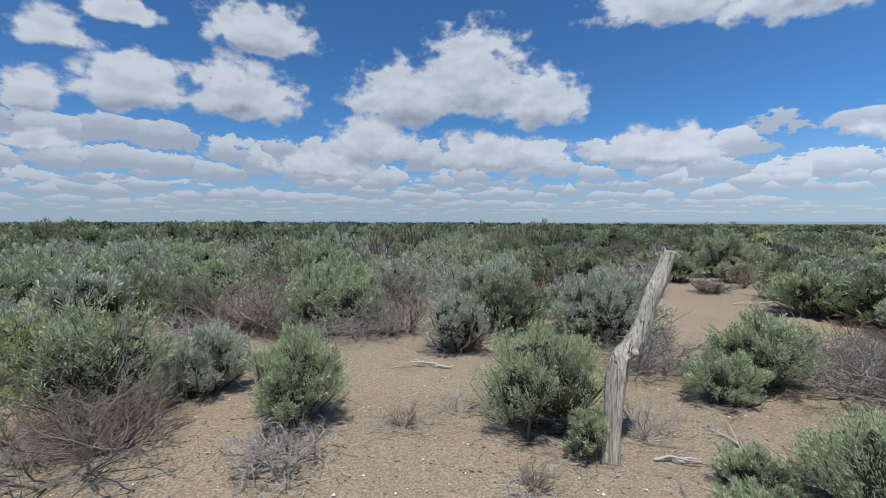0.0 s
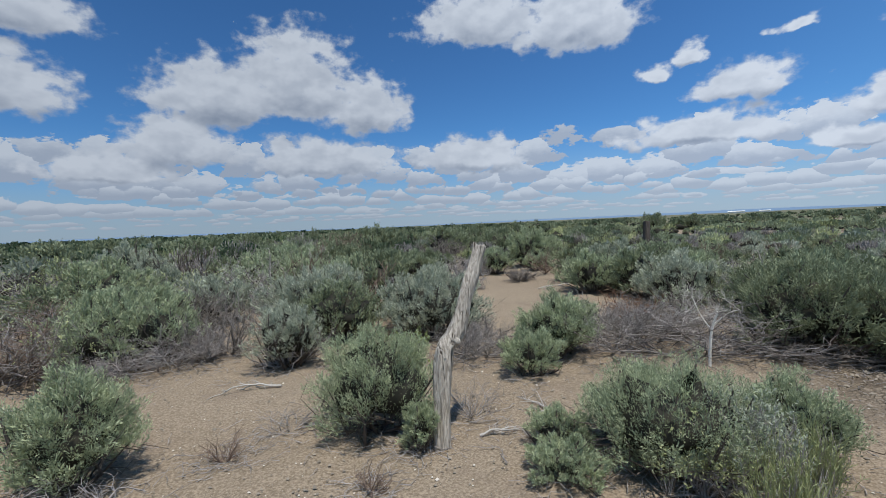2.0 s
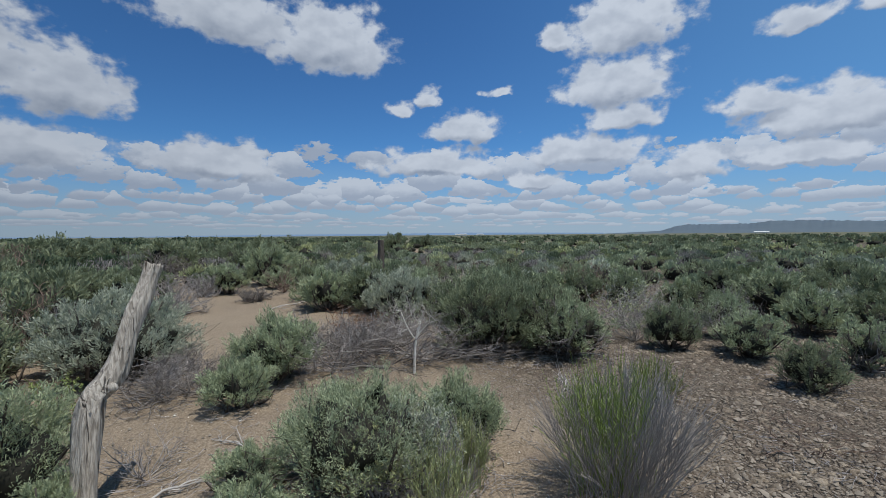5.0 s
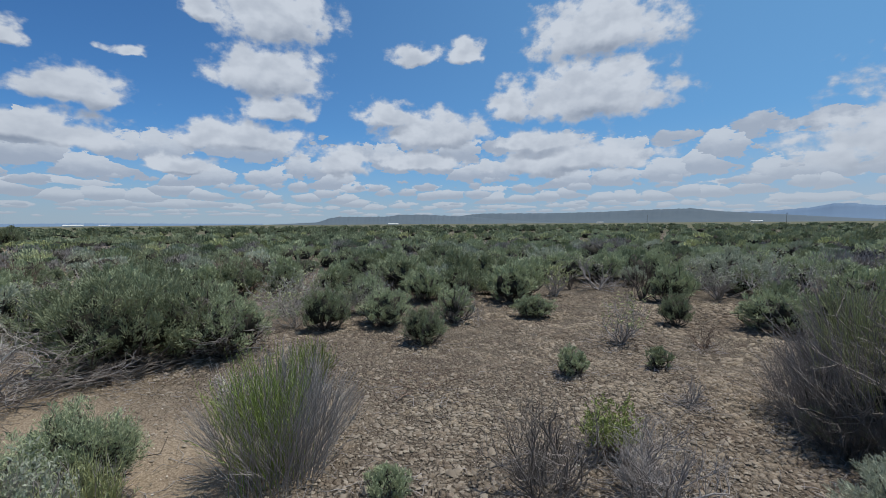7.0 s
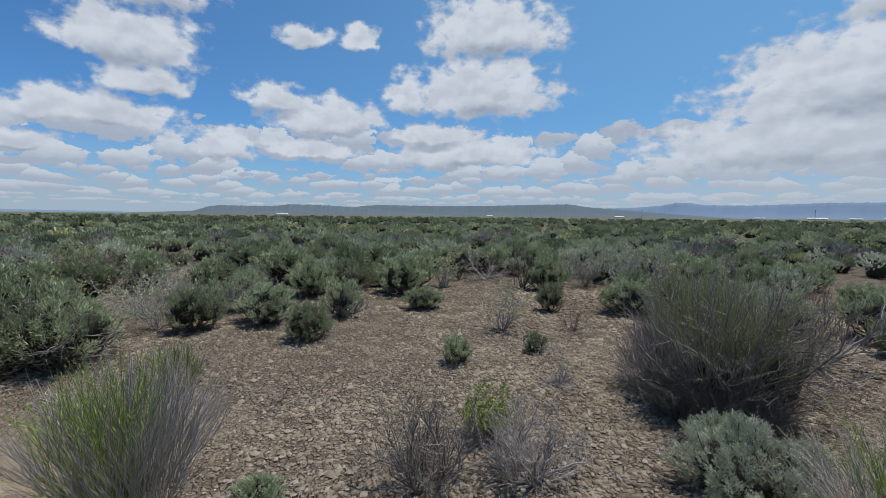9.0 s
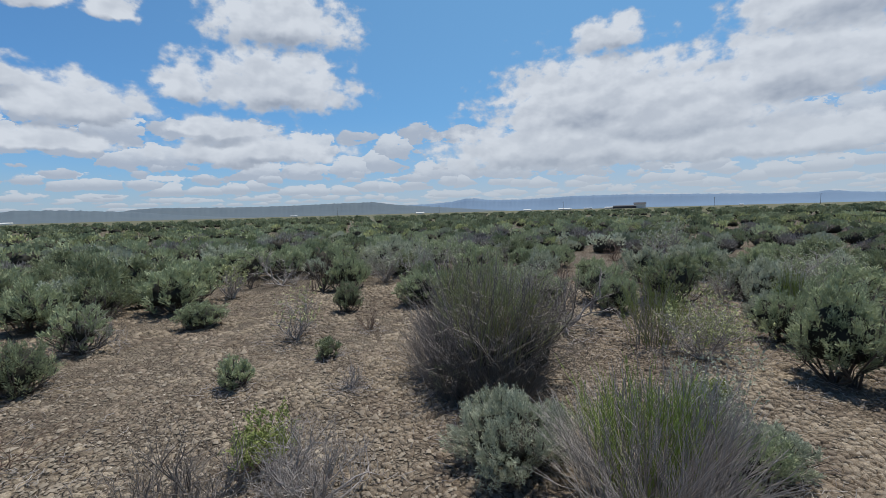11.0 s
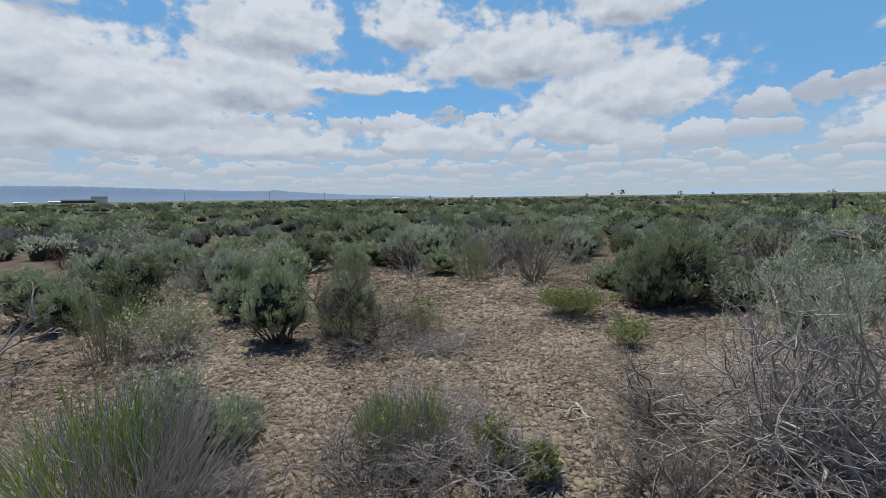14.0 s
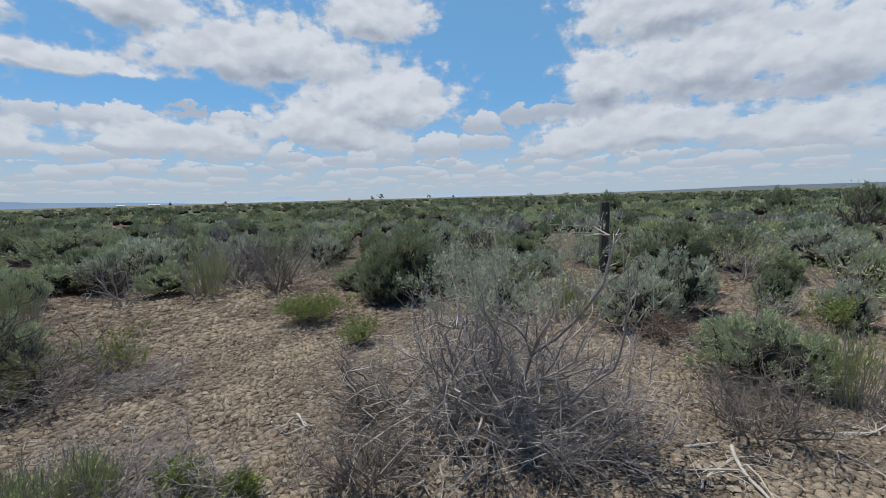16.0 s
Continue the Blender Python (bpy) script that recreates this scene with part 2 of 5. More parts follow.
LEAF_SAGE = leaf_material("sage_leaf", (0.264, 0.314, 0.199), (0.408, 0.463, 0.305), (0.331, 0.381, 0.248), 0.24)
LEAF_PALE = leaf_material("pale_sage_leaf", (0.302, 0.336, 0.268), (0.457, 0.496, 0.399), (0.363, 0.399, 0.322), 0.3)
LEAF_DARK = leaf_material("dark_sage_leaf", (0.161, 0.192, 0.118), (0.296, 0.337, 0.218), (0.215, 0.251, 0.155), 0.27)
LEAF_SPRING = leaf_material("green_shoot", (0.176, 0.240, 0.062), (0.405, 0.499, 0.176), (0.273, 0.355, 0.114), 0.2)
LEAF_FRESH = leaf_material("fresh_leaf", (0.125, 0.160, 0.050), (0.365, 0.420, 0.160), (0.245, 0.290, 0.105), 0.2)
LEAF_BROOM = leaf_material("broom_shoot", (0.229, 0.261, 0.120), (0.541, 0.573, 0.310), (0.364, 0.399, 0.210), 0.15)
# near-black filling for shrubs: shade between the leaves, given as a colour
SHADE_HEART = leaf_material("inner_brush", (0.016, 0.016, 0.012), (0.032, 0.031, 0.022), (0.022, 0.022, 0.016), 0.0)
BARK_DARK = bark_material("dark_sage_bark", (0.04, 0.033, 0.029), (0.14, 0.12, 0.105))
BARK_GREY = bark_material("grey_twig", (0.15, 0.135, 0.13), (0.42, 0.39, 0.375))
BARK_SILVER = bark_material("silver_deadwood", (0.20, 0.19, 0.178), (0.56, 0.53, 0.495))
BARK_BROWN = bark_material("brown_twig", (0.10, 0.07, 0.055), (0.27, 0.20, 0.16))
BARK_MID = bark_material("weathered_sage_wood", (0.075, 0.065, 0.058), (0.27, 0.245, 0.225))
BARK_WHITE = bark_material("bleached_wood", (0.46, 0.44, 0.40), (0.74, 0.72, 0.67))
BARK_RUST = bark_material("rust_twig", (0.13, 0.07, 0.045), (0.34, 0.19, 0.12))
BARK_STRAW = bark_material("straw_stem", (0.20, 0.185, 0.178), (0.46, 0.43, 0.41))


def soil_material():
    """Pale sand towards the crooked post, cracked darker clay on the other side, far off the grey-green of endless scrub."""
    m, n, shader = material("desert_soil", 1.0)
    shader.inputs["Specular IOR Level"].default_value = 0.08
    where = n.add("ShaderNodeNewGeometry").outputs["Position"]
    wide, mid, fine = n.noise(where, 0.35, 4), n.noise(where, 3.0, 5), n.noise(where, 55.0, 4, 0.65)
    clay = n.add("ShaderNodeAttribute", attribute_name="clay").outputs["Fac"]
    sand = n.mix(wide.outputs[0], (0.235, 0.188, 0.138, 1), (0.335, 0.277, 0.207, 1))
    crust = n.mix(n.ramp(mid.outputs[0], 0.35, 0.68), (0.15, 0.125, 0.10, 1), (0.28, 0.24, 0.193, 1))
    cells = n.add("ShaderNodeTexVoronoi", feature="DISTANCE_TO_EDGE")
    warped = n.vec("ADD", where, n.vec("MULTIPLY", n.noise(where, 9.0, 3).outputs["Color"], (0.05, 0.05, 0.0)))
    n.put(cells.inputs["Vector"], n.vec("MULTIPLY", warped, (1, 1, 0)))
    cells.inputs["Scale"].default_value = 21.0
    crack = n.ramp(cells.outputs["Distance"], 0.0, 0.2)
    crust = n.mix(n.math("MULTIPLY", n.math("MULTIPLY", n.math("SUBTRACT", 1.0, crack), n.ramp(mid.outputs[0], 0.2, 0.6)), 0.6), crust, (0.11, 0.09, 0.072, 1))
    near = n.mix(clay, sand, crust)
    speck = n.ramp(fine.outputs[0], 0.33, 0.70)
    near = n.mix(1.0, near, n.mix(speck, (0.62, 0.60, 0.58, 1), (1.24, 1.24, 1.24, 1)), "MULTIPLY")
    grit = n.ramp(n.noise(where, 130.0, 2).outputs[0], 0.69, 0.74)
    near = n.mix(n.math("MULTIPLY", grit, 0.5), near, (0.62, 0.57, 0.50, 1))
    litter = n.math("MULTIPLY", n.ramp(n.noise(where, 1.3, 6, 0.7).outputs[0], 0.52, 0.72), 0.45)
    near = n.mix(litter, near, (0.17, 0.13, 0.105, 1))
    scrub = n.mix(n.noise(where, 0.02, 5, 0.65).outputs[0], (0.105, 0.108, 0.072, 1), (0.155, 0.153, 0.102, 1))
    far = n.ramp(n.vec("LENGTH", where), 45.0, 130.0)
    n.put(shader.inputs["Base Color"], n.mix(far, near, scrub))
    bump = n.add("ShaderNodeBump")
    bump.inputs["Distance"].default_value = 0.03
    bump.inputs["Strength"].default_value = 1.0
    h = n.math("ADD", n.math("MULTIPLY", fine.outputs[0], 0.45), n.math("MULTIPLY", n.math("MULTIPLY", crack, clay), 0.7))
    n.put(bump.inputs["Height"], n.math("ADD", h, n.math("MULTIPLY", mid.outputs[0], 0.6)))
    n.put(shader.inputs["Normal"], bump.outputs[0])
    return m


SOIL = soil_material()


def plain_material(name, a, b, scale, rough=0.9):
    m, n, shader = material(name, rough)
    where = n.add("ShaderNodeTexCoord").outputs["Object"]
    n.put(shader.inputs["Base Color"], n.mix(n.noise(where, scale, 5).outputs[0], (*a, 1), (*b, 1)))
    return m


def clod_material():
    m, n, shader = material("clay_clod", 1.0)
    f = n.add("ShaderNodeNewGeometry").outputs["Random Per Island"]
    n.put(shader.inputs["Base Color"], n.mix(f, (0.165, 0.141, 0.114, 1), (0.31, 0.27, 0.22, 1)))
    return m


CLOD = clod_material()


def plate_material():
    """Dried clay: pale crust on some stretches, brown and crumbly on others, every plate a little different."""
    m, n, shader = material("clay_plate", 1.0)
    shader.inputs["Specular IOR Level"].default_value = 0.06
    where = n.add("ShaderNodeNewGeometry")
    own = n.math("FRACT", n.math("ADD", where.outputs["Random Per Island"], n.add("ShaderNodeObjectInfo").outputs["Random"]))
    spot = where.outputs["Position"]
    pale = n.ramp(n.noise(spot, 0.75, 4, 0.6).outputs[0], 0.45, 0.65)
    col = n.mix(own, (0.15, 0.122, 0.098, 1), (0.255, 0.212, 0.17, 1))
    col = n.mix(n.math("MULTIPLY", pale, 0.8), col, n.mix(own, (0.25, 0.21, 0.162, 1), (0.40, 0.342, 0.265, 1)))
    fine = n.noise(spot, 70.0, 4, 0.65)
    col = n.mix(1.0, col, n.mix(n.ramp(fine.outputs[0], 0.33, 0.7), (0.7, 0.69, 0.67, 1), (1.2, 1.2, 1.2, 1)), "MULTIPLY")
    n.put(shader.inputs["Base Color"], col)
    bump = n.add("ShaderNodeBump")
    bump.inputs["Distance"].default_value, bump.inputs["Strength"].default_value = 0.01, 0.9
    n.put(bump.inputs["Height"], fine.outputs[0])
    n.put(shader.inputs["Normal"], bump.outputs[0])
    return m


PLATE = plate_material()
PEBBLE = plain_material("pale_pebble", (0.45, 0.40, 0.34), (0.66, 0.62, 0.56), 30)


def post_material(name, dark, light):
    """Weathered wood, silver on the ridges and dark in the drying cracks that run along it."""
    m, n, shader = material(name, 0.85)
    where = n.add("ShaderNodeTexCoord").outputs["Object"]
    grain = n.noise(n.vec("MULTIPLY", where, (1, 1, 0.06)), 70, 5, 0.6, 0.4)
    split = n.ramp(n.noise(n.vec("MULTIPLY", where, (1, 1, 0.05)), 30, 3, 0.55, 0.8).outputs[0], 0.31, 0.41)
    patch = n.noise(where, 5, 4)
    col = n.mix(n.ramp(grain.outputs[0], 0.3, 0.7), (*dark, 1), (*light, 1))
    col = n.mix(n.math("MULTIPLY", patch.outputs[0], 0.3), col, (*dark, 1))
    col = n.mix(split, (0.085, 0.07, 0.057, 1), col)
    n.put(shader.inputs["Base Color"], col)
    bump = n.add("ShaderNodeBump")
    bump.inputs["Distance"].default_value, bump.inputs["Strength"].default_value = 0.012, 1.0
    n.put(bump.inputs["Height"], n.math("ADD", grain.outputs[0], split))
    n.put(shader.inputs["Normal"], bump.outputs[0])
    return m


WOOD_SILVER = post_material("silver_post_wood", (0.20, 0.178, 0.15), (0.60, 0.555, 0.49))
WOOD_DARK = post_material("dark_post_wood", (0.05, 0.042, 0.036), (0.14, 0.12, 0.105))
WALL_PALE = plain_material("pale_metal_wall", (0.62, 0.62, 0.60), (0.78, 0.78, 0.76), 0.4)
WALL_DARK = plain_material("dark_shed_wall", (0.05, 0.05, 0.055), (0.10, 0.10, 0.11), 0.4)
# distance haze is mixed into these base colours: bluer, then paler further off
HAZE_HILL_NEAR = plain_material("scrub_hill", (0.075, 0.105, 0.135), (0.105, 0.135, 0.16), 0.012)
HAZE_HILL_FAR = plain_material("far_blue_range", (0.12, 0.19, 0.29), (0.15, 0.22, 0.32), 0.006)
HAZE_HILL_PALE = plain_material("pale_distant_range", (0.24, 0.33, 0.44), (0.28, 0.37, 0.47), 0.004)

# ---- shapes ----
def mesh_from(name, verts, faces, mat):
    """A mesh from arrays: faces all with the same number of corners."""
    me = bpy.data.meshes.new(name)
    verts, faces = np.asarray(verts, np.float32), np.asarray(faces, np.int32)
    k = faces.shape[1]
    me.vertices.add(len(verts))
    me.vertices.foreach_set("co", verts.ravel())
    me.loops.add(faces.size)
    me.loops.foreach_set("vertex_index", faces.ravel())
    me.polygons.add(len(faces))
    me.polygons.foreach_set("loop_start", np.arange(0, faces.size, k, dtype=np.int32))
    me.polygons.foreach_set("loop_total", np.full(len(faces), k, np.int32))
    me.update(calc_edges=True)
    me.materials.append(mat)
    return me


def unit(v):
    return v / np.maximum(np.linalg.norm(v, axis=-1, keepdims=True), 1e-9)


def tubes(paths, radii, sides=3):
    """Round stems along paths (count, points, 3) with radii (count, points). Returns vertices and quads."""
    c, k, _ = paths.shape
    along = unit(np.gradient(paths, axis=1))
    side = unit(np.cross(along, np.array([0.31, 0.87, 0.38])))
    over = np.cross(along, side)
    a = np.arange(sides) * 2 * np.pi / sides
    ring = side[:, :, None] * np.cos(a)[:, None] + over[:, :, None] * np.sin(a)[:, None]
    verts = (paths[:, :, None] + ring * radii[:, :, None, None]).reshape(-1, 3)
    base = (np.arange(c)[:, None, None] * k + np.arange(k - 1)[None, :, None]) * sides
    s, t = np.arange(sides), (np.arange(sides) + 1) % sides
    faces = np.stack([base + s, base + t, base + sides + t, base + sides + s], -1).reshape(-1, 4)
    return verts, faces


def blades(base, way, across, length, width):
    """Flat leaves, four corners each, widest past the middle."""
    l, w = length[:, None], width[:, None]
    v = np.stack([base, base + way * l * 0.6 + across * w * 0.5, base + way * l, base + way * l * 0.55 - across * w * 0.5], 1)
    f = np.arange(len(base) * 4).reshape(-1, 4)
    return v.reshape(-1, 3), f


def merged(*pieces):
    verts, faces, at = [], [], 0
    for v, f in pieces:
        verts.append(v)
        faces.append(f + at)
        at += len(v)
    return np.concatenate(verts), np.concatenate(faces)


def bent(start, end, rng, points=5, wander=0.08, sag=0.0):
    """Curved paths from start to end (count, 3)."""
    t = np.linspace(0, 1, points)[None, :, None]
    p = start[:, None] * (1 - t) + end[:, None] * t
    span = np.linalg.norm(end - start, axis=1)[:, None, None]
    p = p + rng.normal(0, 1, (len(start), points, 3)) * wander * span * np.sin(np.pi * t)
    p[:, :, 2] -= (sag * span * np.sin(np.pi * t))[:, :, 0]
    return p


def sprigs(at, way, rng, leaves, length, leaf):
    """Leafy shoot tips: leaves set round short axes."""
    n = len(at)
    t = rng.uniform(0.0, 1.0, (n, leaves))
    pos = at[:, None] + way[:, None] * (t * length[:, None])[:, :, None]
    out = unit(rng.normal(0, 1, (n, leaves, 3)))
    d = unit(way[:, None] * 0.75 + out * 0.7).reshape(-1, 3)
    cross = unit(np.cross(d, rng.normal(0, 1, d.shape)))
    size = leaf * rng.uniform(0.65, 1.25, len(d))
    return blades(pos.reshape(-1, 3), d, cross, size, size * 0.36)


def crown(w, h, rng, lobes=0):
    """Middles and sizes of the leafy clumps that make a shrub's crown: a dome of them, and a skirt near the ground."""
    count = lobes or max(7, int(8 + 13 * w + 6 * h))
    i = np.arange(count)
    r = np.sqrt((i + 0.5) / count) * rng.uniform(0.75, 1.08, count)
    a = i * 2.39996 + rng.uniform(-0.5, 0.5, count)
    size = np.minimum(min(w, 1.5 * h) * rng.uniform(0.11, 0.21, count), 0.2) * (1.2 if count < 10 else 1)
    reach = w / 2 - size * 0.7
    x, y = r * np.cos(a) * reach, r * np.sin(a) * reach
    top = h * (1 - 0.40 * r ** 2) * rng.uniform(0.7, 1.0, count)
    z = np.maximum(top - size * 0.85, size * 0.55)
    low = (r > 0.5) & (rng.random(count) < 0.55)
    z = np.where(low, np.maximum(z * rng.uniform(0.2, 0.65, count), size * 0.45), z)
    return np.stack([x, y, z], 1), size


def shoots(at, way, rng, leaves, long, girth, leaf, slim=0.26):
    """Upright leafy shoots: narrow leaves set round short axes, rising towards the tips. Returns the mesh arrays and a tone for each corner."""
    n = len(at)
    t = rng.random((n, leaves)) ** 0.8
    spread = unit(rng.normal(0, 1, (n, leaves, 3)))
    out = girth[:, None] * np.sqrt(rng.random((n, leaves))) * (1.1 - 0.6 * t)
    pos = (at[:, None] + way[:, None] * (t * long[:, None])[:, :, None] + spread * out[:, :, None]).reshape(-1, 3)
    pos[:, 2] = np.maximum(pos[:, 2], 0.008)
    d = unit(way[:, None] * 0.95 + spread * 0.72).reshape(-1, 3)
    cross = unit(np.cross(d, rng.normal(0, 1, d.shape)))
    s = leaf * rng.uniform(0.6, 1.35, len(d))
    half = cross * (s * slim * 0.5)[:, None]
    end = pos + d * s[:, None]
    flip = (rng.random(len(d)) < 0.4)[:, None]
    v = np.stack([np.where(flip, end, pos), np.where(flip, pos, end) + half, np.where(flip, pos, end) - half], 1)
    tone = rng.uniform(-0.24, 0.2, n)[:, None] + 0.14 * (t - 0.5) + rng.uniform(-0.06, 0.06, (n, leaves))
    return (v.reshape(-1, 3), np.arange(len(d) * 3).reshape(-1, 3)), np.repeat(tone.ravel(), 3)


def lobed(rng, count):
    """An uneven dome's outline: a function from directions to a share of the full radius, and the middles of its lobes."""
    i = np.arange(count)
    z = np.clip(1.0 - 1.22 * (i + 0.5) / count + rng.uniform(-0.08, 0.08, count), -0.25, 1)
    a = i * 2.39996 + rng.uniform(-0.4, 0.4, count)
    flat = np.sqrt(1 - z ** 2)
    mid = np.stack([flat * np.cos(a), flat * np.sin(a), z], 1)
    amp, sig = rng.uniform(0.7, 1.05, count), rng.uniform(0.75, 1.15, count) * 1.5 / math.sqrt(count)

    def bulge(d):
        best = np.zeros(len(d))
        for m, k, w in zip(mid, amp, sig):
            best = np.maximum(best, k * np.exp(-(np.arccos(np.clip(d @ m, -1, 1)) / w) ** 2))
        return best

    return bulge, mid, amp


def hearts(mid, size, rng, share=0.72, seg=7):
    """Shade inside a shrub, put in as near-black lumps: uneven little domes."""
    n = len(mid)
    t = np.arange(seg) * 2 * np.pi / seg
    rings = []
    for up, r in ((-0.95, 0.35), (-0.4, 0.95), (0.3, 0.95), (0.85, 0.45), (1.0, 0.05)):
        q = r * rng.uniform(0.75, 1.15, (n, seg)) * size[:, None] * share
        rings.append(np.stack([mid[:, 0, None] + q * np.cos(t), mid[:, 1, None] + q * np.sin(t), np.maximum(mid[:, 2, None] + up * share * size[:, None] * rng.uniform(0.85, 1.1, (n, seg)), 0.005)], 2))
    v = np.stack(rings, 1).reshape(-1, 3)
    i, j = np.meshgrid(np.arange(4), np.arange(seg), indexing="ij")
    k = (j + 1) % seg
    one = np.stack([i * seg + j, i * seg + k, (i + 1) * seg + k, (i + 1) * seg + j], -1).reshape(-1, 4)
    return v, (np.arange(n)[:, None, None] * 5 * seg + one[None]).reshape(-1, 4)


def sage_meshes(w, h, seed, leaf_mat, bark_mat=None, leaf=0.03, bare=0.0, twigs=3, lobes=0, heart=0.68, cover=1.5, most=34000):
    """A sagebrush: gnarled stems, side twigs and an uneven dome of upright leafy shoots with gaps between its lobes. bare: the share of shoots without leaves."""
    rng = np.random.default_rng(seed)
    count = lobes or max(7, int(8 + 10 * w))
    bulge, mid, amp = lobed(rng, count)
    heart = heart if w > 0.75 else 0.5
    axes, low = np.array([0.56 * w, 0.56 * w, 0.65 * h]), np.array([0, 0, 0.36 * h])
    ends = mid * axes * (0.55 + 0.3 * amp)[:, None] + low
    ends[:, 2] = np.maximum(ends[:, 2], 0.05 * h)
    base = np.stack([mid[:, 0] * 0.05 * w, mid[:, 1] * 0.05 * w, np.full(count, -0.02)], 1)
    stems = bent(base, ends, rng, 5, 0.09, 0.10)
    thick, n = 0.009 + 0.010 * w, count
    v, f = tubes(stems, np.linspace(thick, thick * 0.4, 5)[None] * rng.uniform(0.5, 1.1, (n, 1)), 4)
    # the stems grow together at the root, and the twigs out of the stems
    k = np.arange(n - 1) * 20
    joints = [np.stack([k, k + 1, k + 21, k + 20], 1)]
    if twigs:
        foot = np.repeat(ends, twigs, 0)
        to = foot * rng.uniform(0.8, 1.2, (len(foot), 1)) + rng.normal(0, 0.09 * w, foot.shape)
        to[:, 2] = np.clip(foot[:, 2] * rng.uniform(0.2, 1.15, len(foot)), 0.02, h)
        tv, tf = tubes(bent(np.repeat(stems[:, 2], twigs, 0), to, rng, 4, 0.12), np.linspace(0.005, 0.0017, 4)[None].repeat(len(foot), 0), 3)
        t = n * 20 + np.arange(len(foot)) * 12
        s = np.repeat(np.arange(n), twigs) * 20 + 8
        joints.append(np.stack([t, t + 1, s + 1, s], 1))
        v, f = merged((v, f), (tv, tf))
    wood = mesh_from("wood", v, np.concatenate([f, *joints]), bark_mat or BARK_DARK)
    total = min(cover * np.pi * w / 2 * (w / 2 + h) / (0.13 * leaf ** 2), most)
    leaves = 30
    d = unit(rng.normal(0, 1, (int(total / leaves * 1.75), 3)) + [0, 0, 0.25])
    d = d[d[:, 2] > -0.55]
    q = bulge(d)
    keep = rng.random(len(d)) < np.clip(0.0 + 1.4 * q, 0.1, 1) * (1 - bare)
    d, q = d[keep], q[keep]
    n = len(d)
    long = np.clip(0.13 * min(w, 1.3 * h), 0.05, 0.15) * rng.uniform(0.7, 1.3, n)
    way = unit(d * [0.6, 0.6, 0.45] + [0, 0, 0.75] + rng.normal(0, 0.17, d.shape))
    share = (0.5 + 0.52 * q) * (1 - 0.34 * rng.random(n) ** 1.7)
    at = d * axes * share[:, None] + low - way * (0.75 * long)[:, None]
    up = at[:, 2] > 0.0
    part, tone = shoots(at[up], way[up], rng, leaves, long[up], long[up] * 0.2 + leaf * 0.15, leaf)
    lv, lf = part
    # near-black dome under the shoots: the shade in the gaps, put in as colour
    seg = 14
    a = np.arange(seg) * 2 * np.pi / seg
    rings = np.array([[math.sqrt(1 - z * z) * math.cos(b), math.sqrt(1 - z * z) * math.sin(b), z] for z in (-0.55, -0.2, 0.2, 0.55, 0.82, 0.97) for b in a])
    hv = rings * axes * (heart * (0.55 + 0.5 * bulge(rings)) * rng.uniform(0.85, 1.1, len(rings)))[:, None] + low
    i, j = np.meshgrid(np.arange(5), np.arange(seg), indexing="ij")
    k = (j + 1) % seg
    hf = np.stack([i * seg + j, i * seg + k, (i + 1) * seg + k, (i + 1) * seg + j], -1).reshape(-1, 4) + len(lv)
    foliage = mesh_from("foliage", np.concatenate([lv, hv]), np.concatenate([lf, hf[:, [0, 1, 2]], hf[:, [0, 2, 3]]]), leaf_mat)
    foliage.materials.append(SHADE_HEART)
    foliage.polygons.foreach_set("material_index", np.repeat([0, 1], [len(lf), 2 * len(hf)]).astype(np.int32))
    foliage.attributes.new("tone", "FLOAT", "POINT").data.foreach_set("value", np.concatenate([tone, np.zeros(len(hv))]).astype(np.float32))
    return wood, foliage


def branching(start, way, length, rng, levels, kids, gnarl=0.28, lift=0.08, radius=0.014, shrink=0.58, points=6):
    """Crooked bare branches, level after level. Returns lists of paths and radii."""
    paths, radii = [], []
    r = np.full(len(start), radius) * rng.uniform(0.6, 1.15, len(start))
    for level in range(levels):
        p = np.empty((len(start), points, 3))
        p[:, 0] = start
        d, step = way, (length / (points - 1))[:, None]
        for k in range(1, points):
            d = unit(d + rng.normal(0, gnarl, d.shape) + [0, 0, lift])
            p[:, k] = p[:, k - 1] + d * step
        p[:, :, 2] = np.maximum(p[:, :, 2], 0.008)
        paths.append(p)
        radii.append(r[:, None] * np.linspace(1, 0.45, points)[None])
        if level == levels - 1:
            break
        n = kids[level]
        who = np.repeat(np.arange(len(start)), n)
        k = rng.integers(1, points, len(who))
        start = p[who, k]
        along = unit(p[who, k] - p[who, k - 1])
        way = unit(along * 0.8 + rng.normal(0, 0.55, along.shape) + [0, 0, 0.1])
        length = length[who] * rng.uniform(0.35, 0.75, len(who))
        r = np.maximum(r[who] * shrink * rng.uniform(0.7, 1.1, len(who)), radius * 0.16)
        points = max(3, points - 1)
    return paths, radii


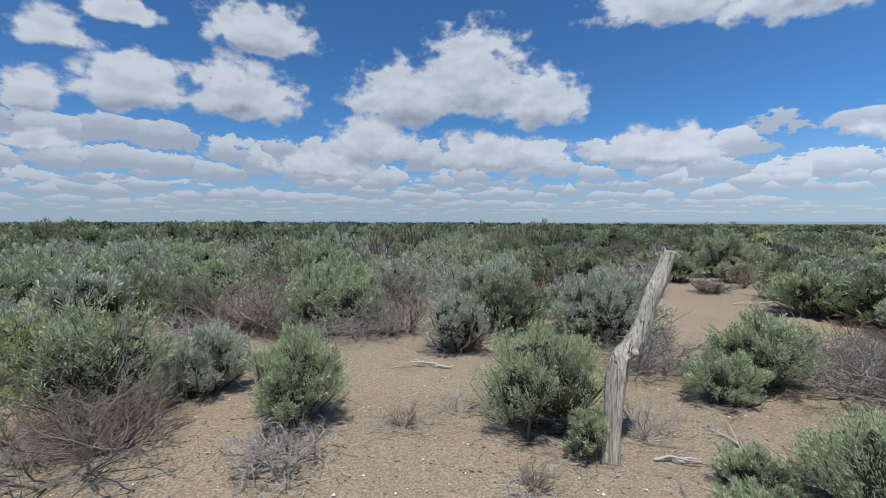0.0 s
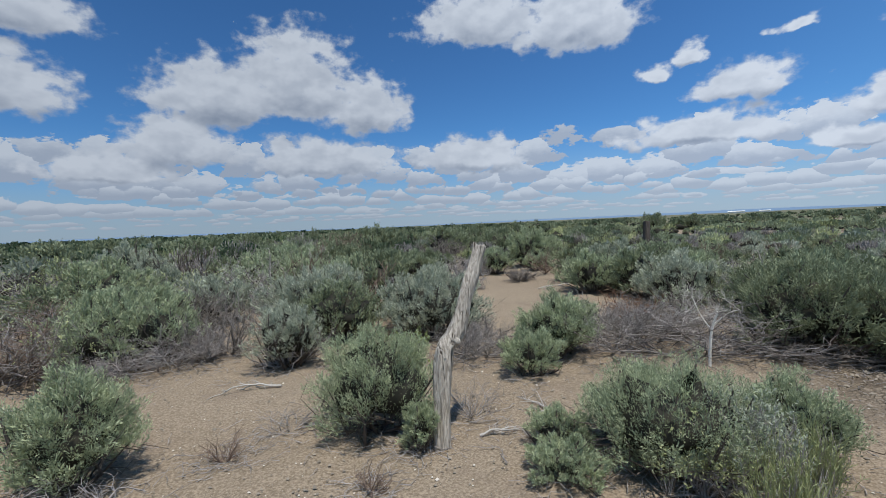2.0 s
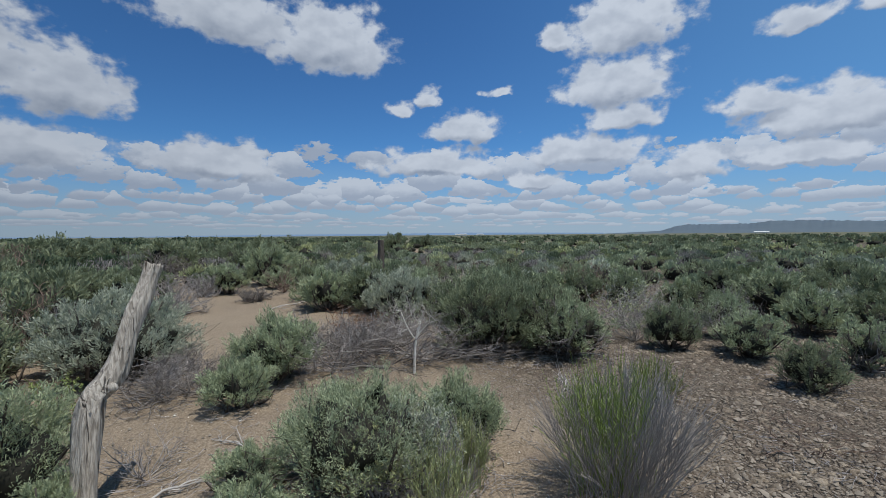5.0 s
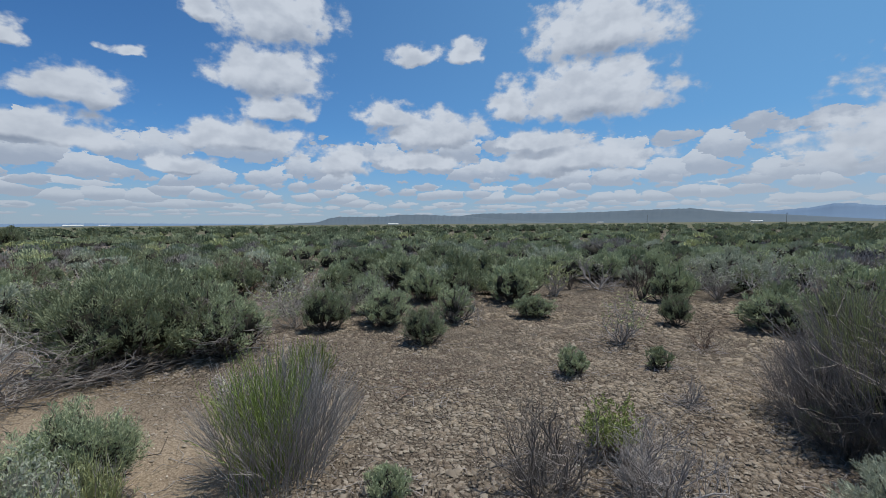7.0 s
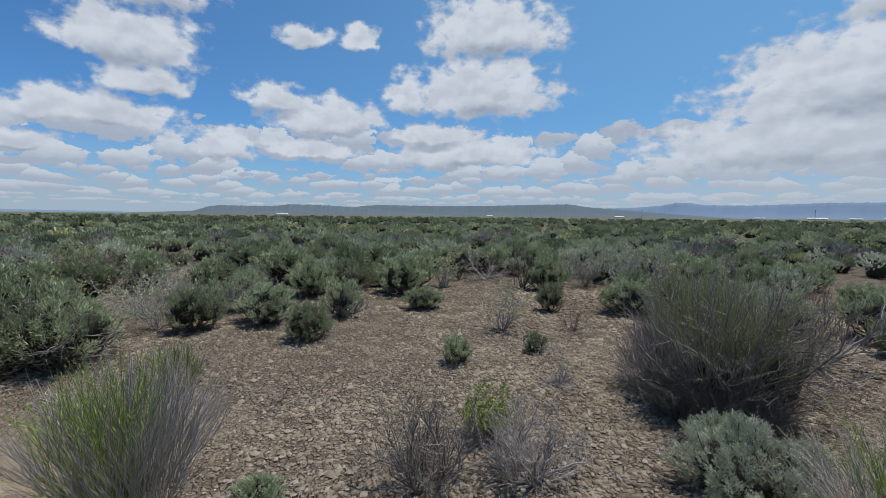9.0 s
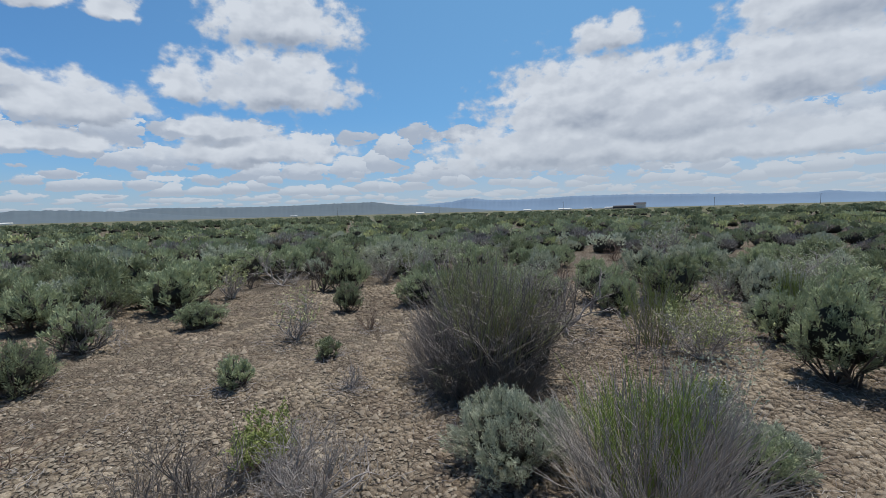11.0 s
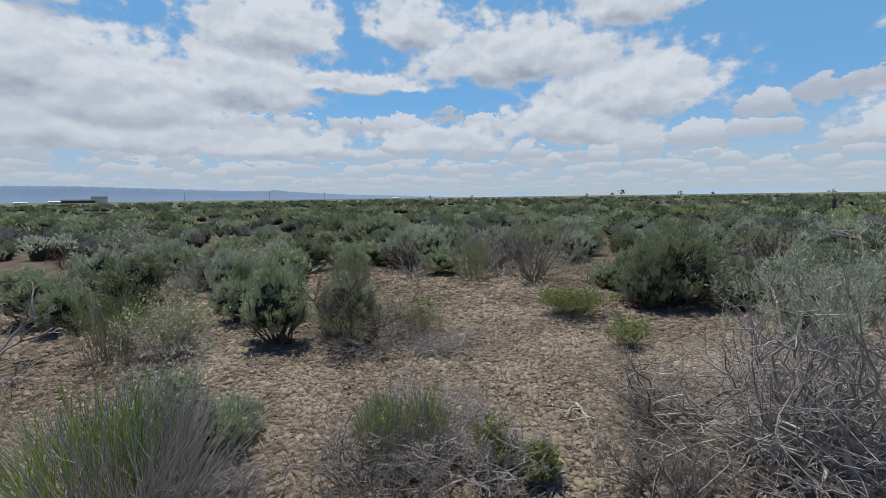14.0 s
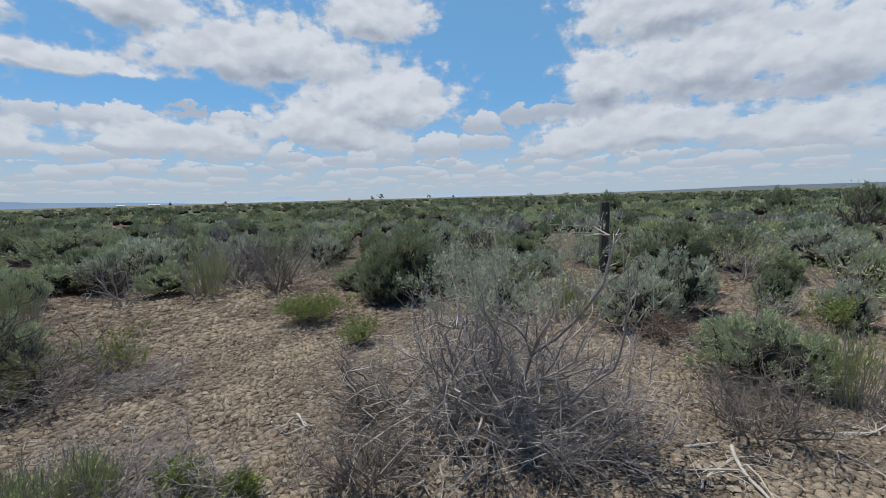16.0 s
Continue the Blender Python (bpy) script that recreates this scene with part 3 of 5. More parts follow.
def bare_meshes(w, h, seed, bark_mat, stems=11, kids=(5, 4, 3), spread=0.9, levels=4, radius=0.013, lift=0.06, gnarl=0.28, foot=0.03, split=False):
    """A leafless shrub: crooked grey wood."""
    rng = np.random.default_rng(seed)
    a = np.arange(stems) * 2.39996 + rng.uniform(-0.5, 0.5, stems)
    tilt = rng.uniform(0.15, 1.0, stems) * spread
    way = np.stack([np.cos(a) * np.sin(tilt), np.sin(a) * np.sin(tilt), np.cos(tilt)], 1)
    start = np.stack([np.cos(a), np.sin(a), np.zeros(stems)], 1) * (foot * w * rng.uniform(0.5, 1.5, stems))[:, None]
    # the wood is grown to size at once, so that its thickness stays true
    size = math.hypot(w / 2, h)
    paths, radii = branching(start, way, np.full(stems, size * 0.8) * rng.uniform(0.6, 1.05, stems), rng, levels, kids, gnarl, lift, radius, 0.56)
    allp = np.concatenate([p.reshape(-1, 3) for p in paths])
    sx, sz = w / 2 / np.percentile(np.abs(allp[:, :2]), 96), h / np.percentile(allp[:, 2], 99)
    for p in paths:
        p *= [sx, sx, sz]
        out = np.hypot(p[:, :, 0], p[:, :, 1])[:, :, None]
        p[:, :, :2] *= np.where(out > w / 2, (w / 2 + (out - w / 2) * 0.45) / np.maximum(out, 1e-6), 1.0)
        p[:, :, 2] = np.where(p[:, :, 2] > h, h + (p[:, :, 2] - h) * 0.15, p[:, :, 2])
    pieces = [tubes(p, r, 5 if i == 0 else 3) for i, (p, r) in enumerate(zip(paths, radii))]
    tips = np.concatenate([p[:, -1] for p in paths[1:]])
    if split:
        return (mesh_from("main_wood", *pieces[0], bark_mat), mesh_from("fine_wood", *merged(*pieces[1:]), bark_mat)), tips
    return mesh_from("wood", *merged(*pieces), bark_mat), tips


def tip_leaves(tips, seed, mat, leaf=0.022, leaves=6, share=1.0, above=0.0, only=None):
    """Leaves on the ends of bare twigs."""
    rng = np.random.default_rng(seed)
    keep = (tips[:, 2] > above) & (rng.random(len(tips)) < share)
    if only is not None:
        keep &= np.hypot(tips[:, 0] - only[0], tips[:, 1] - only[1]) < only[2]
    at = tips[keep]
    way = unit(rng.normal(0, 0.5, at.shape) + [0, 0, 0.8])
    return mesh_from("foliage", *sprigs(at, way, rng, leaves, rng.uniform(2, 4, len(at)) * leaf, leaf), mat)


def broom_meshes(w, h, seed, green=0.5, stems=60, grey_mat=None, green_mat=None, tilt=1.0):
    """A rabbitbrush: dense sprays of fine straight rising stems, the dry ones grey, the living ones green with needle leaves, standing together."""
    rng = np.random.default_rng(seed)
    n = stems * 3
    a, r = np.arange(n) * 2.39996, np.sqrt((np.arange(n) + 0.5) / n)
    a = a + rng.normal(0, 0.2, n)
    flat = np.stack([np.cos(a), np.sin(a), np.zeros(n)], 1)
    start = flat * (r * 0.27 * w * rng.uniform(0.5, 1.2, n))[:, None] + rng.normal(0, 0.03 * w, (n, 3)) * [1, 1, 0]
    tall = h * (1.0 - 0.42 * r ** 2.2) * rng.uniform(0.62, 1.06, n)
    end = flat * (r * w * 0.5 * rng.uniform(0.75, 1.08, n) * min(tilt, 1.1))[:, None] + np.stack([np.zeros(n), np.zeros(n), tall], 1) + rng.normal(0, 0.05 * w, (n, 3))
    end[:, 2] = np.maximum(end[:, 2], 0.06)
    main = bent(start, end, rng, 5, 0.018)
    main[:, :, :2] -= (end - start)[:, None, :2] * (0.07 * np.sin(np.pi * np.linspace(0, 1, 5)))[None, :, None] * r[:, None, None]
    alive = (np.hypot(end[:, 0] / w - 0.12 * math.cos(seed), end[:, 1] / w - 0.12 * math.sin(seed)) < 0.36 * math.sqrt(green) * 1.5) & (rng.random(n) < 0.35 + green * 0.6) if green else np.zeros(n, bool)
    who = np.repeat(np.arange(n), 4)
    t = rng.uniform(0.35, 0.85, len(who))
    k = (t * 4).astype(int)
    f = (t * 4 - k)[:, None]
    at = main[who, k] * (1 - f) + main[who, k + 1] * f
    along = unit(main[who, 4] - main[who, 1])
    go = unit(along + rng.normal(0, 0.24, along.shape) + [0, 0, 0.15])
    span = h * rng.uniform(0.14, 0.34, len(who))
    side = bent(at, at + go * span[:, None], rng, 3, 0.02)
    thick = (0.0019 + 0.0012 * h) * max(1.0, w)

    def wood(name, pick, kids, mat):
        m = tubes(main[pick], np.linspace(thick, thick * 0.5, 5)[None] * rng.uniform(0.7, 1.2, (pick.sum(), 1)), 3)
        q = tubes(side[kids], np.linspace(thick * 0.55, thick * 0.3, 3)[None].repeat(kids.sum(), 0), 3)
        return mesh_from(name, *merged(m, q), mat)

    parts = [wood("dry_wood", ~alive, ~alive[who], grey_mat or BARK_STRAW)]
    if alive.any():
        mat = green_mat or LEAF_BROOM
        parts.append(wood("green_wood", alive, alive[who], mat))
        p = side[alive[who]]
        rep = np.repeat(np.arange(len(p)), 7)
        u = rng.uniform(0, 1, (len(rep), 1))
        spot = p[rep, 0] * (1 - u) + p[rep, 2] * u
        d = unit(unit(p[rep, 2] - p[rep, 0]) + rng.normal(0, 0.3, spot.shape))
        size = rng.uniform(0.022, 0.045, len(rep))
        parts.append(mesh_from("foliage", *blades(spot, d, unit(np.cross(d, rng.normal(0, 1, d.shape))), size, size * 0.12), mat))
    return parts


def height_at(x, y):
    """The ground's gentle swell."""
    x, y = np.asarray(x, float), np.asarray(y, float)
    near = np.exp(-np.hypot(x, y) / 60)
    return near * (0.025 * np.sin(1.1 * x + 0.4) * np.cos(0.9 * y - 0.7) + 0.018 * np.sin(2.7 * x - 1.3 * y) + 0.012 * np.cos(3.9 * y + 1.7 * x))


def thing(name, x, y, label, category, meshes, group="", turn=None, scale=(1, 1, 1)):
    """An empty at the foot with one part under it for each mesh."""
    ob = new(name)
    ob.empty_display_size = 0.2
    ob.matrix_basis = Matrix.LocRotScale((x, y, float(height_at(x, y)) - 0.012), Euler((0, 0, turn if turn is not None else (x * 7.3 + y * 3.1) % 6.283)), scale)
    tagged(ob, label, category, group)
    for me in meshes:
        child = new(me.name.split(".")[0], me)
        child.parent = ob
    return ob


PLACED = []      # where a shrub stands: x, y, half its width
NUMBER = [0]


def seed_next():
    NUMBER[0] += 1
    return NUMBER[0]


def library(build, count):
    return [build(i) for i in range(count)]


SAGE_LIB = library(lambda i: sage_meshes(1.2, 0.9, 900 + i, (LEAF_SAGE, LEAF_PALE, LEAF_DARK, LEAF_SAGE, LEAF_DARK, LEAF_PALE)[i], leaf=0.05, twigs=2, lobes=20, heart=0.74, most=9500), 6)
SAGE_FAR = library(lambda i: sage_meshes(1.2, 0.9, 930 + i, (LEAF_SAGE, LEAF_PALE, LEAF_DARK, LEAF_SAGE, LEAF_DARK, LEAF_SAGE)[i], leaf=0.075, twigs=1, lobes=16, heart=0.68, most=5000), 6)
NEAR = 5.9


def sage(x, y, w, h, leaf=None, bare=0.0, label=""):
    """A living sagebrush."""
    s = seed_next()
    PLACED.append((x, y, w / 2))
    label = label or ("small round grey-green sagebrush on bare soil" if w < 0.6 else "dense grey-green sagebrush with dark twisted stems")
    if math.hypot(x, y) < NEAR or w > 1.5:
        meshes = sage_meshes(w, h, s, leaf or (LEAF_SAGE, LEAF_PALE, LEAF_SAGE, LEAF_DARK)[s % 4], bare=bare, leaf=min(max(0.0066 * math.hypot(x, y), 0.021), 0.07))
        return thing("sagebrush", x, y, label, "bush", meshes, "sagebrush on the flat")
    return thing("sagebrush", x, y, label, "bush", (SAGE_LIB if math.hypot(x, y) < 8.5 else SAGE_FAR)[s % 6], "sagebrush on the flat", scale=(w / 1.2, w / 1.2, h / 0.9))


def brightsage(x, y, w, h):
    return sage(x, y, w, h, LEAF_SAGE, label="lush grey-green sagebrush with leafy upright shoots")


def palesage(x, y, w, h):
    return sage(x, y, w, h, LEAF_PALE, label="silvery pale sagebrush with soft leafy shoots")


def mixed(x, y, w, h):
    """Half living, half dead sagebrush."""
    s = seed_next()
    PLACED.append((x, y, w / 2))
    bark, tips = bare_meshes(w, h * 0.8, s, BARK_GREY, stems=12, kids=(4, 4, 2), spread=1.3)
    bark.name = "deadwood"
    return thing("sagebrush", x, y, "half-dead sagebrush, grey-green leaves over bare grey twigs", "bush",
                 (*sage_meshes(w * 0.92, h, s + 500, LEAF_PALE if s % 2 else LEAF_SAGE, bare=0.2, leaf=min(max(0.0066 * math.hypot(x, y), 0.021), 0.07), cover=1.1), bark), "sagebrush on the flat")


def dead(x, y, w, h, bark=None, label="dead leafless sagebrush of tangled grey-brown twigs", rust=False):
    s = seed_next()
    PLACED.append((x, y, w / 2))
    close = math.hypot(x, y) < 5.2
    wood, tips = bare_meshes(w, h, s, bark or (BARK_GREY, BARK_BROWN, BARK_GREY, BARK_MID)[s % 4], stems=16, kids=(5, 4, 2) if close else (7, 5), levels=4 if close else 3, spread=1.15, radius=0.0115 * max(1.0, math.hypot(x, y) / 6), lift=0.1, gnarl=0.26, foot=0.08, split=True)
    return thing("dead_shrub", x, y, label, "dead bush", wood, "dead shrubs")


def rustdead(x, y, w, h):
    return dead(x, y, w, h, BARK_RUST, "dead shrub with rust-brown dry twigs")


def deadlow(x, y, w, h):
    s = seed_next()
    PLACED.append((x, y, w / 2))
    wood, tips = bare_meshes(w * 1.15, h, s, (BARK_GREY, BARK_MID)[s % 2], stems=24, kids=(6, 4, 2), spread=1.2, radius=0.009, lift=0.14, gnarl=0.2, foot=0.14, split=True)
    return thing("dead_shrub", x, y, "low spreading dead shrub of fine grey-purple twigs", "dead bush", wood, "dead shrubs")


def tuft(x, y, w, h):
    s = seed_next()
    PLACED.append((x, y, w / 2))
    me, tips = bare_meshes(w, h, s, BARK_BROWN if s % 2 else BARK_GREY, stems=14, kids=(4, 3), spread=1.25, levels=3, radius=0.005, lift=0.12, foot=0.1, split=True)
    return thing("dry_tuft", x, y, "small dry tuft of bare brown twigs on soil", "dry plant", me, "dry tufts")


def twiggy_meshes(w, h, seed, stems=16, kids=(5, 3, 2), radius=0.008, leaf=0.03, share=0.55, mat=None):
    """A dormant shrub: many fine rising twigs with a thin dusting of leaves."""
    wood, tips = bare_meshes(w, h, seed, BARK_GREY, stems=stems, kids=kids, levels=len(kids) + 1, spread=1.15, radius=radius, lift=0.16, gnarl=0.2)
    return wood, tip_leaves(tips, seed + 5, mat or LEAF_BROOM, leaf, 5, share, h * 0.3)


def grey(x, y, w, h):
    s = seed_next()
    PLACED.append((x, y, w / 2))
    far = max(1.0, math.hypot(x, y) / 4.5)
    return thing("rabbitbrush", x, y, "grey dormant rabbitbrush of fine twigs with few leaves", "bush",
                 twiggy_meshes(w, h, s, 16 if far < 1.4 else 12, (5, 4, 3) if far < 1.4 else (4, 4), 0.008 * far, 0.026 * far, 0.5, LEAF_BROOM if s % 2 else LEAF_PALE), "rabbitbrush")


def rabbit(x, y, w, h):
    s = seed_next()
    PLACED.append((x, y, w / 2))
    return thing("rabbitbrush", x, y, "green rabbitbrush with fine upright broom-like shoots", "bush",
                 broom_meshes(w, h, s, 0.7, 34 if w < 0.8 else 46, green_mat=LEAF_FRESH if s % 4 == 0 else LEAF_BROOM), "rabbitbrush")


def rabbitbig(x, y, w, h):
    s = seed_next()
    PLACED.append((x, y, w / 2))
    return thing("rabbitbrush", x, y, "large rabbitbrush, straw-grey stems round a green heart", "bush",
                 broom_meshes(w * 1.1, h * 1.05, s, 0.4, 150, BARK_STRAW, LEAF_SPRING, tilt=1.1), "rabbitbrush")


def green(x, y, w, h):
    s = seed_next()
    PLACED.append((x, y, w / 2))
    me, tips = bare_meshes(w, h * 0.95, s, BARK_BROWN, stems=12, kids=(5, 4), spread=1.0, levels=3, radius=0.006, lift=0.15)
    return thing("greasewood", x, y, "low yellow-green greasewood with dry brown twigs", "bush",
                 (me, tip_leaves(tips, s + 300, LEAF_FRESH, 0.024, 18, 1.0, 0.3 * h)), "greasewood")


def bigbrush(x, y, w, h):
    """The large round shrub of dark crooked wood: a thin green crown, and a skirt of drooping grey sprays on one side."""
    s = seed_next()
    PLACED.append((x, y, w / 2))
    me, tips = bare_meshes(w * 0.95, h * 0.95, s, BARK_MID, stems=34, kids=(6, 5, 4), spread=1.1, radius=0.012, lift=0.1, gnarl=0.2, foot=0.1)
    twigs, more = bare_meshes(w * 0.97, h * 0.72, s + 77, BARK_MID, stems=24, kids=(5, 4, 3), spread=1.3, radius=0.008)
    twigs.name = "deadwood"
    parts = [me, twigs]
    for name, dx, dy, bw, bh, green, mat in (("crown_spray", 0.10, 0.05, 1.45, h, 0.75, BARK_GREY), ("grey_spray", 0.42, 0.28, 0.95, 0.72, 0.0, BARK_GREY), ("grey_spray", -0.35, 0.38, 0.8, 0.5, 0.0, BARK_MID), ("grey_spray", 0.05, 0.5, 0.75, 0.45, 0.0, BARK_MID), ("crown_spray", 0.38, -0.12, 0.8, h * 0.82, 0.7, BARK_GREY)):
        for part in broom_meshes(bw, bh, s + int(bw * 90), green, 110, mat, LEAF_BROOM, tilt=1.1):
            part.transform(Matrix.Translation((dx, dy, 0)))
            part.name = name
            parts.append(part)
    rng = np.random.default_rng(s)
    # lumps coloured near-black for the shade deep among the stems
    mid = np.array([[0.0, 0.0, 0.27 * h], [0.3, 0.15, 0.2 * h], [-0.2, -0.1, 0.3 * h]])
    parts.append(mesh_from("inner_wood", *hearts(mid, np.array([0.40, 0.33, 0.33]) * h, rng, 0.8, 14), SHADE_HEART))
    return thing("greasewood", x, y, "large dark greasewood with tangled stems and thin green crown", "bush", parts, "greasewood", turn=0.0)


def hero(x, y, w, h):
    """The big mostly dead sagebrush beside the clearing: a dome of fine grey twigs on crooked limbs, pale leaves in the crown only."""
    s = seed_next()
    PLACED.append((x, y, w / 2))
    limbs, tips = bare_meshes(w * 0.8, h * 0.92, 4001, BARK_GREY, stems=15, kids=(6, 5, 5), spread=1.0, radius=0.019, lift=0.05, gnarl=0.3)
    limbs.name = "trunk"
    bleached, some = bare_meshes(w * 1.0, h * 0.52, 4005, BARK_SILVER, stems=14, kids=(6, 4, 2), spread=1.35, radius=0.014, lift=0.02, gnarl=0.32)
    bleached.name = "bleached_wood"
    skirt, low = bare_meshes(w * 1.05, h * 0.42, 4002, BARK_GREY, stems=18, kids=(5, 4, 2), spread=1.4, radius=0.011, lift=0.07, gnarl=0.28)
    skirt.name = "deadwood"
    rng = np.random.default_rng(4003)
    top = tips[(tips[:, 2] > 0.6 * h) & (np.hypot(tips[:, 0], tips[:, 1]) < 0.36 * w)]
    top = np.concatenate([top, top + rng.normal(0, 0.03, top.shape)])
    way = unit(rng.normal(0, 0.3, top.shape) + top * [0.5, 0.5, 0] + [0, 0, 0.9])
    n = len(top)
    long = rng.uniform(0.05, 0.11, n)
    part, tone = shoots(top - way * 0.03, way, rng, 16, long, long * 0.25, 0.024)
    foliage = mesh_from("foliage", *part, LEAF_PALE)
    foliage.attributes.new("tone", "FLOAT", "POINT").data.foreach_set("value", tone.astype(np.float32))
    return thing("dead_sagebrush", x, y, "big dying sagebrush, grey dead limbs and pale leafy crown", "bush", (limbs, bleached, skirt, foliage), turn=0.6)


def deadtree(x, y, w, h):
    s = seed_next()
    PLACED.append((x, y, w / 2))
    me, tips = bare_meshes(w, h, s, BARK_DARK, stems=5, kids=(4, 4, 3), spread=0.8, radius=0.05, gnarl=0.3)
    return thing("dead_shrub", x, y, "tall gnarled dead shrub with dark bare branches", "dead bush",
                 (me, tip_leaves(tips, s + 8, LEAF_DARK, 0.05, 5, 0.5, h * 0.4)), "dead shrubs")


# ---- ground: one sheet to the horizon ----
def clay_share(x, y):
    """How much of the soil is cracked clay: none round the crooked post, most on the other side."""
    a = np.degrees(np.arctan2(y, x))
    a = np.where(a > 140, a - 360, a)
    edge = 22 + 9 * np.sin(x * 1.3) + 7 * np.sin(y * 1.7 + x)
    return np.clip((edge - a + 12) / 24, 0, 1) * np.clip((a + 220) / 30, 0, 1)


def build_ground():
    rings = [0.0, 0.01]
    r = 0.35
    while r < 10:
        rings.append(r)
        r += max(0.028, 0.0135 * r)
    while r < 4700:
        rings.append(r)
        r *= 1.07
    rings = np.array(rings)
    around = 700
    a = np.arange(around) * 2 * np.pi / around
    R, A = np.meshgrid(rings[1:], a, indexing="ij")
    x, y = (R * np.cos(A)).ravel(), (R * np.sin(A)).ravel()
    clay = clay_share(x, y)
    z = height_at(x, y)
    close = np.hypot(x, y) < 12
    lumps = 0.008 * np.sin(31 * x + 5 * np.sin(9 * y)) * np.sin(27 * y + 4 * np.sin(11 * x)) + 0.006 * np.sin(14.3 * x) * np.sin(12.1 * y)
    z = z + np.where(close, lumps * 0.55, 0) - 0.012
    verts = np.concatenate([[[0, 0, 0]], np.stack([x, y, z], 1)])
    n = len(rings) - 1
    i, j = np.meshgrid(np.arange(n - 1), np.arange(around), indexing="ij")
    k = (j + 1) % around
    quads = np.stack([1 + i * around + j, 1 + (i + 1) * around + j, 1 + (i + 1) * around + k, 1 + i * around + k], -1).reshape(-1, 4)
    me = mesh_from("ground", verts, quads, SOIL)
    me.attributes.new("clay", "FLOAT", "POINT").data.foreach_set("value", np.concatenate([[0], clay]).astype(np.float32))
    me.polygons.foreach_set("use_smooth", np.ones(len(quads), bool))
    tagged(new("ground", me), "dry pale desert soil, sandy and cracked clay", "ground", kind="structure")


build_ground()

# ---- posts ----
def spine_mesh(name, points, radii, seed, mat, sides=22, steps=70, groove=0.13):
    """A weathered trunk along a bent line, grooved along its length, with knots and a rough cut top."""
    rng = np.random.default_rng(seed)
    t = np.linspace(0, 1, len(points))
    u = np.linspace(0, 1, steps)
    line = np.stack([np.interp(u, t, np.array(points)[:, k]) for k in range(3)], 1)
    soft = np.ones(7) / 7
    for k in range(3):
        line[:, k] = np.convolve(np.pad(line[:, k], 3, mode="edge"), soft, "valid")
    rad = np.interp(u, t, radii)
    a = np.arange(sides) * 2 * np.pi / sides
    depth = rng.uniform(-1, 1, sides)
    twist = 1.4 * u[:, None]
    ring = 1 + groove * np.sin(5 * (a[None] + twist) + 2 * np.sin(3 * u[:, None])) * 0.6 + groove * depth[None] * 0.7
    ring += 0.05 * np.sin(9 * a[None] + 14 * u[:, None])
    along = unit(np.gradient(line, axis=0))
    side = unit(np.cross(along, [0.2, 1.0, 0.1]))
    over = np.cross(along, side)
    v = line[:, None] + (side[:, None] * np.cos(a)[None, :, None] * 1.05 + over[:, None] * np.sin(a)[None, :, None]) * (rad[:, None] * ring)[:, :, None]
    v[-1, :, 2] += 0.012 * depth
    i, j = np.meshgrid(np.arange(steps - 1), np.arange(sides), indexing="ij")
    k = (j + 1) % sides
    f = np.stack([i * sides + j, i * sides + k, (i + 1) * sides + k, (i + 1) * sides + j], -1).reshape(-1, 4)
    top = v[-1].mean(0) - [0, 0, 0.006]
    cap = np.array([[(steps - 1) * sides + s, (steps - 1) * sides + (s + 1) % sides, steps * sides, steps * sides] for s in range(sides)])
    verts = np.concatenate([v.reshape(-1, 3), [top]])
    me = mesh_from(name, verts, f, mat)
    bm = bmesh.new()
    bm.from_mesh(me)
    bm.verts.ensure_lookup_table()
    for c in cap:
        bm.faces.new([bm.verts[int(q)] for q in c[:3]])
    for face in bm.faces:
        face.smooth = True
    bm.to_mesh(me)
    bm.free()
    return me


def crooked_post():
    x, y = 1.075, 3.114
    line = [(0, 0, -0.15), (0.0, 0.01, 0.0), (0.02, 0.03, 0.216), (0.042, 0.055, 0.414), (0.066, 0.075, 0.60), (0.078, 0.085, 0.69), (0.098, 0.092, 0.75), (0.155, 0.097, 0.79), (0.21, 0.101, 0.855),
            (0.246, 0.104, 0.94), (0.275, 0.107, 1.03), (0.305, 0.113, 1.12), (0.345, 0.12, 1.21), (0.39, 0.123, 1.30), (0.425, 0.127, 1.40), (0.472, 0.14, 1.51)]
    girth = [0.055, 0.052, 0.052, 0.055, 0.061, 0.058, 0.054, 0.054, 0.057, 0.053, 0.047, 0.047, 0.052, 0.047, 0.040, 0.045]
    trunk = spine_mesh("trunk", line, girth, 5, WOOD_SILVER, sides=28, steps=110, groove=0.2)
    shoulder = spine_mesh("broken_limb", [(0.07, 0.078, 0.66), (0.07, 0.082, 0.74), (0.085, 0.088, 0.81)], [0.048, 0.044, 0.014], 12, WOOD_SILVER, 16, 20, 0.2)
    knot = spine_mesh("knot", [(0.15, 0.07, 0.80), (0.185, 0.06, 0.775), (0.205, 0.055, 0.755)], [0.03, 0.03, 0.014], 8, WOOD_SILVER, 12, 14)
    thing("fence_post", x, y, "crooked weathered silver-grey wooden fence post in sandy soil", "fence post", (trunk, shoulder, knot), "fence posts", turn=0.0)


def old_post(x, y, h, r, lean):
    trunk = spine_mesh("trunk", [(0, 0, -0.2), (lean * 0.3, 0, h * 0.3), (lean * 0.7, 0.01, h * 0.7), (lean, 0, h)], [r * 1.05, r, r * 0.95, r * 0.85], int(x * 7) % 50 + 60, WOOD_DARK)
    thing("fence_post", x, y, "old dark split wooden fence post among sagebrush", "fence post", (trunk,), "fence posts", turn=0.4)


crooked_post()
old_post(-9.0, -2.75, 1.52, 0.095, 0.05)
old_post(-27.0, -13.4, 1.3, 0.09, 0.0)
